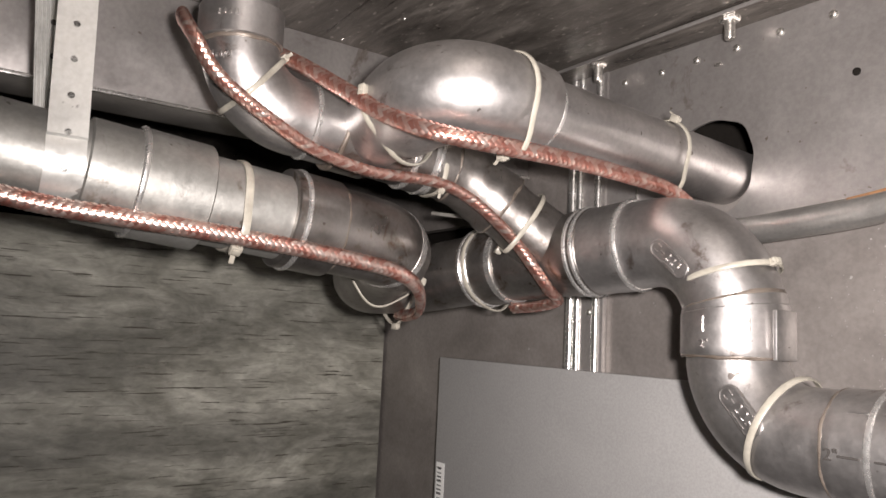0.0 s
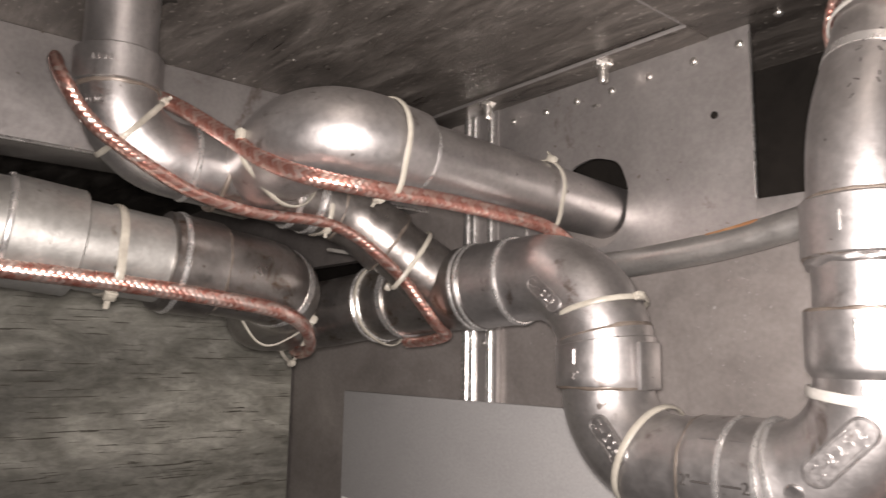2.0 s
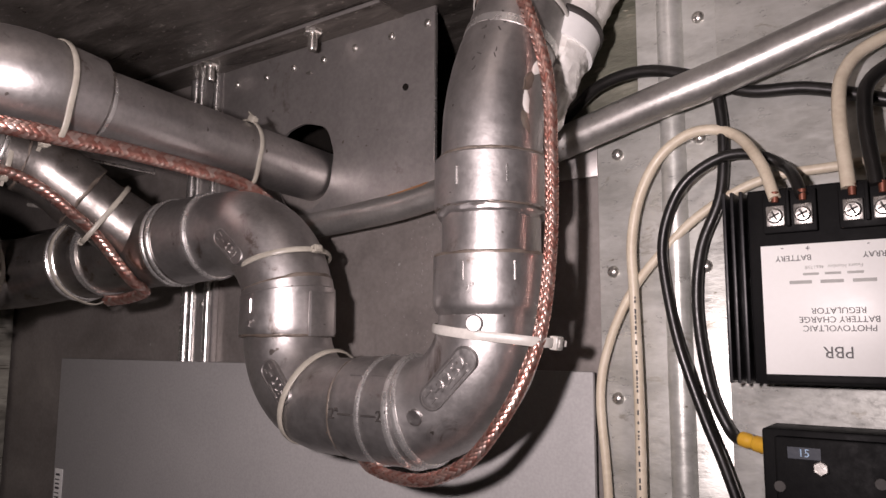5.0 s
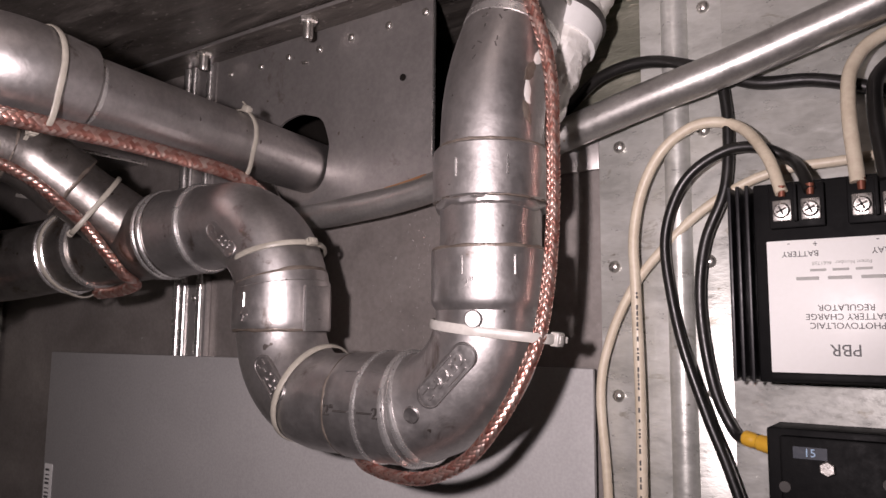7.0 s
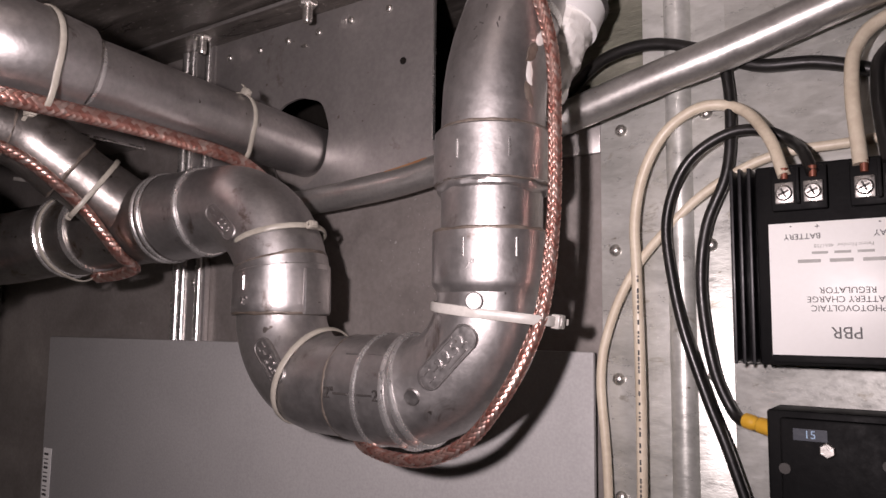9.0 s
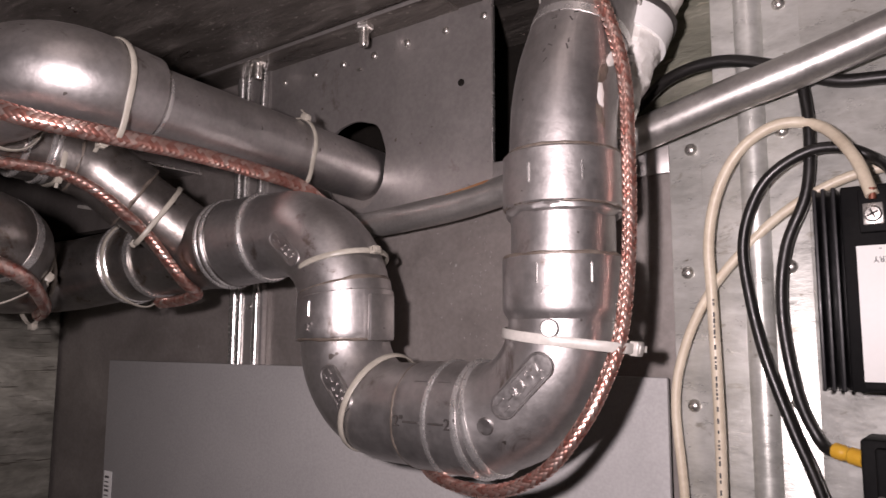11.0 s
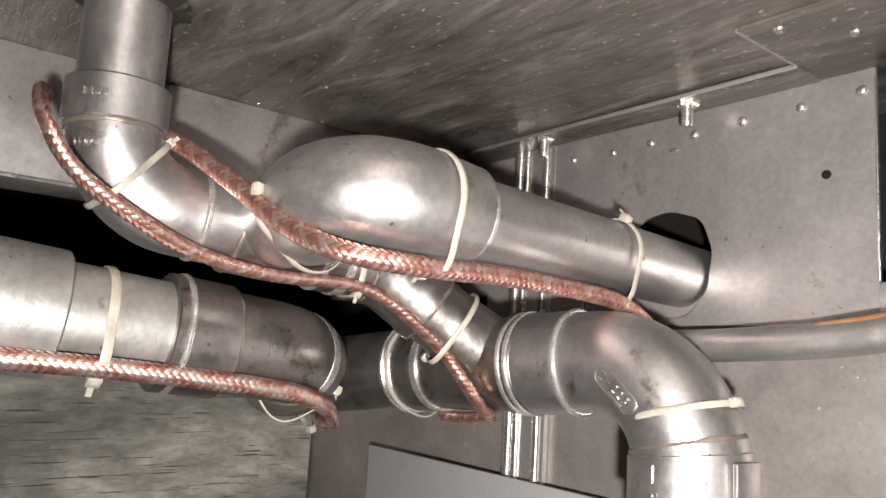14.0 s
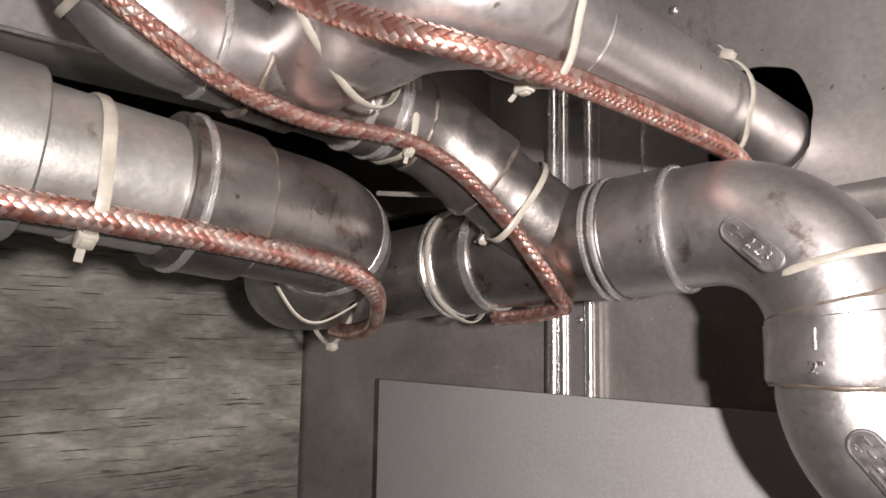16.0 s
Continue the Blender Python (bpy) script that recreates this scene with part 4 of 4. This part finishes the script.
# ---- steel strap hanging the drain pipe ----
def strap_hanger():
    y0, w = 0.058, 0.0215
    c = Vector((-0.4926, y0, on_l(y0)[2]))
    r = P2 + 0.0006
    line = [Vector((-0.4845, y0, TOP))]
    line += [Vector((-0.4845 + (c.x + r * 0.99 + 0.4845) * k / 8, y0, TOP - (TOP - c.z - 0.012) * k / 8)) for k in range(1, 9)]
    line += [c + Vector((r * math.cos(a), 0, r * math.sin(a))) for a in [radians(20 - 10 * k) for k in range(23)]]
    line += [Vector((-0.5275 - 0.004 * k / 6, y0 - 0.002 * k, c.z + 0.004 + (TOP - c.z - 0.004) * k / 6)) for k in range(7)]
    t = thing("strap_hanger", (c.x, y0, c.z - r), "ribbed galvanised steel strap with punched holes round the pipe", "pipe hanger")
    cross = [(-w / 2, 0.0), (-w / 2, 0.0016)]
    for k in range(9):
        x = -w / 2 + w * (k + 0.5) / 9
        cross += [(x - w / 30, 0.0011), (x, 0.0019), (x + w / 30, 0.0019)]
    cross += [(w / 2, 0.0016), (w / 2, 0.0)]
    bm = bmesh.new()
    rows = []
    for i, p in enumerate(line):
        d = (line[min(i + 1, len(line) - 1)] - line[max(i - 1, 0)]).normalized()
        n = Vector((0, -1, 0)).cross(d).normalized()
        rows.append([bm.verts.new(p + Vector((0, x, 0)) - n * h) for x, h in cross])
    m = len(cross)
    for a, b in zip(rows, rows[1:]):
        for k in range(m):
            bm.faces.new((a[k], a[(k + 1) % m], b[(k + 1) % m], b[k]))
    bm.faces.new(rows[0][::-1])
    bm.faces.new(rows[-1])
    part("strap", bm, STRAP, t, sharp=0.5)
    walked, at = 0.0, 0.010
    for a, b in zip(line, line[1:]):
        ln = (b - a).length
        while walked + ln > at:
            d = (b - a).normalized()
            out = -Vector((0, -1, 0)).cross(d).normalized()
            p = a.lerp(b, (at - walked) / ln)
            p = Vector((p.x, y0 if p.x > -0.51 else p.y, p.z))
            hole = sweep(Path([(0, 0, 0.0), (0, 0, 0.0024)], []), [(0, 0.0020), (0.0021, 0.0020), (0.0023, 0.0012)], 14)
            part("punched_hole", turned(hole, faced(p, out, d)), MARK_DARK, t)
            at += 0.0225
        walked += ln


strap_hanger()

# ---- conduit along the wall ----
cpts = [(-0.405, 0.560, 0.786), (-0.375, 0.524, 0.786), (-0.340, 0.519, 0.7865), (-0.296, 0.518, 0.789), (-0.249, 0.518, 0.793), (-0.205, 0.518, 0.800), (-0.157, 0.519, 0.8100), (-0.104, 0.520, 0.8235),
        (-0.044, 0.520, 0.8385), (0.007, 0.520, 0.8500), (0.084, 0.520, 0.8705), (0.25, 0.520, 0.9150)]
cond, cpath = cable("conduit", cpts, 0.0112, CONDUIT, "bent galvanised steel conduit crossing the metal wall", "conduit")
part("rust_patch", turned(sweep(cpath, [(0.150, 0.0050), (0.170, 0.0075), (0.205, 0.0080), (0.215, 0.0070)], 24, 0.004), Matrix.Translation((0, -0.0012, 0.0036))), RUST, cond, "orange rusted stretch of conduit")

# ---- cables on the aluminium wall ----
Y = 0.530


def flat(pts, y=Y):
    return [(x, y, z) for x, z in pts]


cable("white_cable", [(0.0325, 0.503, 0.766), (0.024, 0.512, 0.790)] + flat([(0.006, 0.814), (-0.017, 0.8195), (-0.039, 0.808), (-0.054, 0.784), (-0.061, 0.753), (-0.0605, 0.718), (-0.059, 0.652), (-0.059, 0.59), (-0.06, 0.45)]), 0.0034, CABLE_WHITE,
      "tan white cable looping from the regulator terminal down the wall", group="wall cables")
cable("white_cable", flat([(0.16, 0.796), (0.072, 0.788), (0.030, 0.786), (0.005, 0.779), (-0.021, 0.764), (-0.044, 0.743), (-0.064, 0.719), (-0.080, 0.686), (-0.087, 0.650), (-0.083, 0.587), (-0.08, 0.45)], 0.534), 0.0030, CABLE_WHITE,
      "tan white cable curving across the aluminium wall", group="wall cables")
cable("white_cable", [(0.069, 0.503, 0.768), (0.0660, 0.510, 0.812), (0.069, 0.520, 0.838), (0.085, 0.527, 0.854), (0.13, 0.530, 0.866)], 0.0038, CABLE_WHITE, "tan white cable rising from the regulator terminal", group="wall cables")
cable("black_cable", [(0.0465, 0.503, 0.766), (0.041, 0.512, 0.780)] + flat([(0.033, 0.790), (0.018, 0.799), (-0.001, 0.800), (-0.022, 0.789), (-0.034, 0.771), (-0.040, 0.746), (-0.037, 0.714), (-0.030, 0.680), (-0.017, 0.640), (-0.004, 0.605), (0.03, 0.50)], 0.527), 0.0033, CABLE_BLACK,
      "glossy black cable looping from the regulator terminal", group="wall cables")
cable("black_cable", flat([(-0.004, 0.850), (-0.001, 0.816), (-0.004, 0.778), (-0.017, 0.745), (-0.021, 0.707), (-0.015, 0.661), (-0.004, 0.634)], 0.532) + [(0.006, 0.524, 0.630)], 0.0034, CABLE_BLACK,
      "black cable running down behind the conduit to a yellow crimp", group="wall cables")
cable("black_cable", [(-0.150, 0.565, 0.835), (-0.107, 0.545, 0.855), (-0.082, 0.537, 0.866), (-0.051, 0.534, 0.868), (-0.020, 0.533, 0.858), (0.014, 0.533, 0.841), (0.048, 0.533, 0.836), (0.083, 0.533, 0.823), (0.16, 0.533, 0.79)], 0.0040, CABLE_BLACK,
      "thick dusty black cable passing behind the conduit", group="wall cables")
cable("black_cable", [(0.082, 0.503, 0.768), (0.078, 0.512, 0.810), (0.084, 0.520, 0.833), (0.12, 0.528, 0.85)], 0.0040, CABLE_BLACK, "glossy black cable rising from the regulator terminal", group="wall cables")
print_rnd = random.Random(3)
pz = 0.716
while pz > 0.560:
    h = print_rnd.choice((0.0012, 0.0018, 0.0030))
    part("print_mark", box((-0.0592, 0.5262, pz - h), (-0.0582, 0.5268, pz)), INK, bpy.data.objects["white_cable"])
    pz -= h + print_rnd.choice((0.0008, 0.0010, 0.0012, 0.0040))

# ---- charge regulator ----
def regulator():
    t = thing("charge_regulator", (0.062, 0.538, 0.66), "black charge regulator with a white label mounted upside down", "charge regulator")
    part("base", box((0.0025, 0.524, 0.664), (0.123, 0.5385, 0.773), 0.0008), BLACK_ALU, t)
    for x0, x1 in ((0.0030, 0.0050), (0.0075, 0.0095), (0.0125, 0.0145), (0.1105, 0.1125), (0.1155, 0.1175), (0.1205, 0.1225)):
        part("cooling_fin", box((x0, 0.506, 0.664), (x1, 0.526, 0.773), 0.0005), BLACK_ALU, t)
    part("case", box((0.0165, 0.508, 0.664), (0.1075, 0.527, 0.773), 0.0012), BLACK_CASE, t)
    lab = part("label", box((0.0228, 0.5072, 0.6695), (0.1035, 0.5084, 0.7405), 0.0002), LABEL, t, "white printed label, upside down")
    part("label_edge", box((0.0228, 0.5060, 0.6655), (0.1035, 0.5085, 0.6690), 0.0004), BLACK_CASE, t)

    def line(words, x, z, size, material=INK):
        stroke_text(words, size, faced((x, 0.5070, z), (0, -1, 0), (0, 0, -1)), material, lab, "lettering", 0.0001)

    def bars(x, z, w, h, n):
        step = w / n
        for k in range(n):
            part("text_bar", box((x - w / 2 + step * k, 0.5068, z - h / 2), (x - w / 2 + step * (k + 0.72), 0.5072, z + h / 2)), INK_GREY, lab)
    line("PBR", 0.0590, 0.6820, 0.0088)
    line("PHOTOVOLTAIC", 0.0600, 0.6945, 0.0046)
    line("BATTERY CHARGE", 0.0600, 0.6992, 0.0046)
    line("REGULATOR", 0.0600, 0.7039, 0.0046)
    line("BATTERY", 0.0395, 0.7330, 0.0044)
    line("PV ARRAY", 0.0830, 0.7330, 0.0044)
    for x, sgn in ((0.0340, "-"), (0.0470, "+"), (0.0760, "-"), (0.0895, "+")):
        line(sgn, x, 0.7382, 0.0046)
    bars(0.060, 0.7195, 0.046, 0.0018, 3)
    bars(0.060, 0.7238, 0.032, 0.0013, 3)
    line("Patent Number  4661758", 0.0590, 0.7275, 0.0027, INK_GREY)
    for x0, pair in ((0.0255, (0.0325, 0.0465)), (0.0635, (0.0705, 0.0845))):
        blk = part("terminal_block", box((x0, 0.5035, 0.7470), (x0 + 0.0275, 0.509, 0.7705), 0.0008), BLACK_CASE, t)
        part("barrier", box((x0 + 0.0128, 0.4990, 0.7500), (x0 + 0.0147, 0.505, 0.7700), 0.0004), BLACK_CASE, t)
        for x in pair:
            clamp = part("clamp_plate", box((x - 0.0048, 0.5010, 0.7505), (x + 0.0048, 0.5040, 0.7620), 0.0007), STEEL, t, "bright metal clamp plate")
            head = sweep(Path([(0, 0, 0), (0, 0, 0.0026)], []), [(0, 0.0042), (0.0016, 0.0042), (0.0024, 0.0034), (0.0026, 0.0004)], 20)
            part("screw", turned(head, faced((x, 0.5012, 0.7560), (0, -1, 0), (0, 0, 1))), STEEL, clamp)
            cross = merge(box((-0.0028, -0.0005, 0.0024), (0.0028, 0.0005, 0.0029)), box((-0.0005, -0.0028, 0.00245), (0.0005, 0.0028, 0.0029)))
            part("cross_slot", turned(cross, faced((x, 0.5012, 0.7560), (0, -1, 0), (0, 0, 1), 25)), MARK_DARK, clamp)
            end = sweep(Path([(0, 0, 0.7640), (0, 0, 0.7700)], []), [(0, 0.0018), (0.006, 0.0022)], 12)
            part("wire_end", turned(end, Matrix.Translation((x, 0.5025, 0))), COPPER_TAG, t, "bare copper wire end")


regulator()


def breaker():
    t = thing("circuit_breaker", (0.065, 0.538, 0.56), "worn black circuit breaker box below the regulator", "circuit breaker")
    part("case", merge(box((0.019, 0.505, 0.540), (0.125, 0.5385, 0.6405), 0.0015), box((0.026, 0.5005, 0.560), (0.118, 0.507, 0.6370), 0.0015)), BLACK_CASE, t)
    stroke_text("15", 0.0058, faced((0.0405, 0.5003, 0.6290), (0, -1, 0), (0, 0, 1)), INK_BLUE, t, "rating_number", 0.0001)
    part("rating_patch", box((0.0325, 0.5004, 0.6260), (0.0485, 0.5006, 0.6320)), surface("dark_blue_patch", (0.008, 0.014, 0.026), (0.012, 0.02, 0.036), 0.5), t)
    nut = sweep(Path([(0, 0, 0), (0, 0, 0.004)], []), [(0, 0.0040), (0.0030, 0.0040), (0.0035, 0.0034)], 6)
    part("hex_screw", turned(nut, faced((0.0485, 0.5010, 0.6222), (0, -1, 0), (0, 0, 1))), STEEL, t, "bright hex screw", sharp=0.4)
    for x, z in ((0.028, 0.611), (0.0750, 0.617)):
        part("recess", turned(sweep(Path([(0, 0, 0), (0, 0, 0.0006)], []), [(0, 0.003), (0.0006, 0.0028)], 16), faced((x, 0.5006, z), (0, -1, 0), (0, 0, 1))), MARK_DARK, t)


breaker()
crimp = thing("crimp_connector", (0.008, 0.523, 0.63), "yellow insulated crimp on the black cable end", "crimp connector")
cp = Path([(0.003, 0.525, 0.6315), (0.019, 0.519, 0.6285)], [])
part("sleeve", sweep(cp, [(0, 0.0036), (0.001, 0.0044), (0.006, 0.0044), (0.007, 0.0038), (0.009, 0.0038), (0.010, 0.0046), (cp.length, 0.0046)], 20, 0.002), YELLOW, crimp)
part("tongue", box((0.0185, 0.5165, 0.6255), (0.0270, 0.5210, 0.6320), 0.0006), STEEL, crimp)


# ---- ragged rim where the vent pipe passes the ceiling ----
rim = sweep(Path([(VX, VY, TOP - 0.0045), (VX, VY, TOP + 0.001)], []), [(0, P15 + 0.002), (0.0015, P15 + 0.0075), (0.004, P15 + 0.0105), (0.0055, P15 + 0.0105)], 90, 0.001)
for v in rim.verts:
    d = Vector((v.co.x - VX, v.co.y - VY, 0))
    v.co += d.normalized() * (noise.noise(v.co * 150) * 0.005 + noise.noise(v.co * 420) * 0.003) * min(1, max(0, d.length - P15 - 0.001) / 0.004) + Vector((0, 0, noise.noise(v.co * 300) * 0.0012 - 0.0006))
tagged(part("ceiling_hole_rim", rim, DARK_BOARD, sharp=0.4), "ragged dark rim of the ceiling hole round the pipe", "hole rim", kind="structure")

# ---- dried drops on the dull wall ----
drop_rnd = random.Random(11)
drops = bmesh.new()
for k in range(70):
    x = -0.246 + drop_rnd.gauss(0, 0.010) if k % 3 else drop_rnd.uniform(-0.29, -0.20)
    z = drop_rnd.uniform(0.672, 0.782)
    r = drop_rnd.uniform(0.0002, 0.0006)
    bmesh.ops.create_icosphere(drops, subdivisions=1, radius=1, matrix=Matrix.Translation((x, 0.5449, z)) @ Matrix.Diagonal((r, 0.0005, r * drop_rnd.uniform(0.8, 2.4), 1)))
tagged(part("dried_drops", drops, SHEET), "pale dried drops and runs on the dull wall", "drops", kind="stuff")

# ---- foil round the top of the riser ----
def foil_wrap():
    t = thing("foil_wrap", (-0.07, 0.50, 0.83), "crumpled shiny foil and white tape wrapped behind the riser", "foil wrap")
    p = Path([(-0.1080, 0.4800, 0.818), (-0.1060, 0.4880, 0.850), (-0.0950, 0.5080, 0.910), (-0.0840, 0.5330, 0.972)], [0.1, 0.1])
    bm = sweep(p, [(0, 0.010), (0.012, 0.017), (0.040, 0.0225), (0.075, 0.0250), (0.110, 0.0275), (p.length, 0.034)], 72, 0.0022)
    for v in bm.verts:
        n = noise.noise(v.co * 55) * 0.0026 + abs(noise.noise(v.co * 150)) * 0.0028
        c = p.at(max(0, (v.co.z - 0.818) * 1.05))[0]
        v.co += (v.co - c).normalized() * n
    part("wrap", bm, FOIL, t, "shiny wrinkled foil", sharp=0.35)
    part("seal_ring", sweep(p, [(0.080, 0.0240), (0.080, 0.0292), (0.0815, 0.0300), (0.0835, 0.0300), (0.085, 0.0292), (0.085, 0.0240)], 48, 0.002), MARK_DARK, t, "thin dark rubber ring")
    part("white_band", sweep(p, [(0.064, 0.0235), (0.064, 0.0275), (0.080, 0.0285), (0.080, 0.0240)], 48, 0.004), TAPE, t, "white tape band")
    q = Path([(-0.1085, 0.4900, 0.930), (-0.1000, 0.5180, 0.974)], [])
    bm = sweep(q, [(0, 0.0335), (0.006, 0.0370), (0.020, 0.0400), (0.036, 0.0440), (q.length, 0.050)], 80, 0.0018)
    for v in bm.verts:
        d = v.co - q.samples[0][1]
        w = noise.noise(Vector((v.co.x * 60, v.co.y * 60, v.co.z * 210))) * 0.0034 + abs(noise.noise(v.co * 260)) * 0.0016
        v.co += Vector((d.x, d.y, 0)).normalized() * w
    part("collar", bm, FOIL_SHINY, t, "wrinkled foil collar under the ceiling", sharp=0.35)
    bm = bmesh.new()
    n = 70
    grid = [[None] * (n + 1) for _ in range(n + 1)]
    for i in range(n + 1):
        for j in range(n + 1):
            x, y = -0.150 + 0.115 * i / n, 0.475 + 0.070 * j / n
            q = Vector((x, y, 0.3))
            edge = min(i, j, n - i, n - j) / n
            z = 0.9635 - min(edge, 0.2) * 0.055 + noise.noise(Vector((x * 60, y * 130, 0))) * 0.0035 + abs(noise.noise(Vector((x * 90, y * 300, 2)))) * 0.0062
            wx = x + noise.noise(q * 40) * 0.008
            wy = y + noise.noise(q * 45 + Vector((3, 0, 0))) * 0.008
            grid[i][j] = bm.verts.new((wx, wy, min(z, 0.9650)))
    for i in range(n):
        for j in range(n):
            bm.faces.new((grid[i][j], grid[i + 1][j], grid[i + 1][j + 1], grid[i][j + 1]))
    part("ceiling_patch", bm, FOIL_SHINY, t, "crumpled foil patch against the ceiling", sharp=0.3)


foil_wrap()
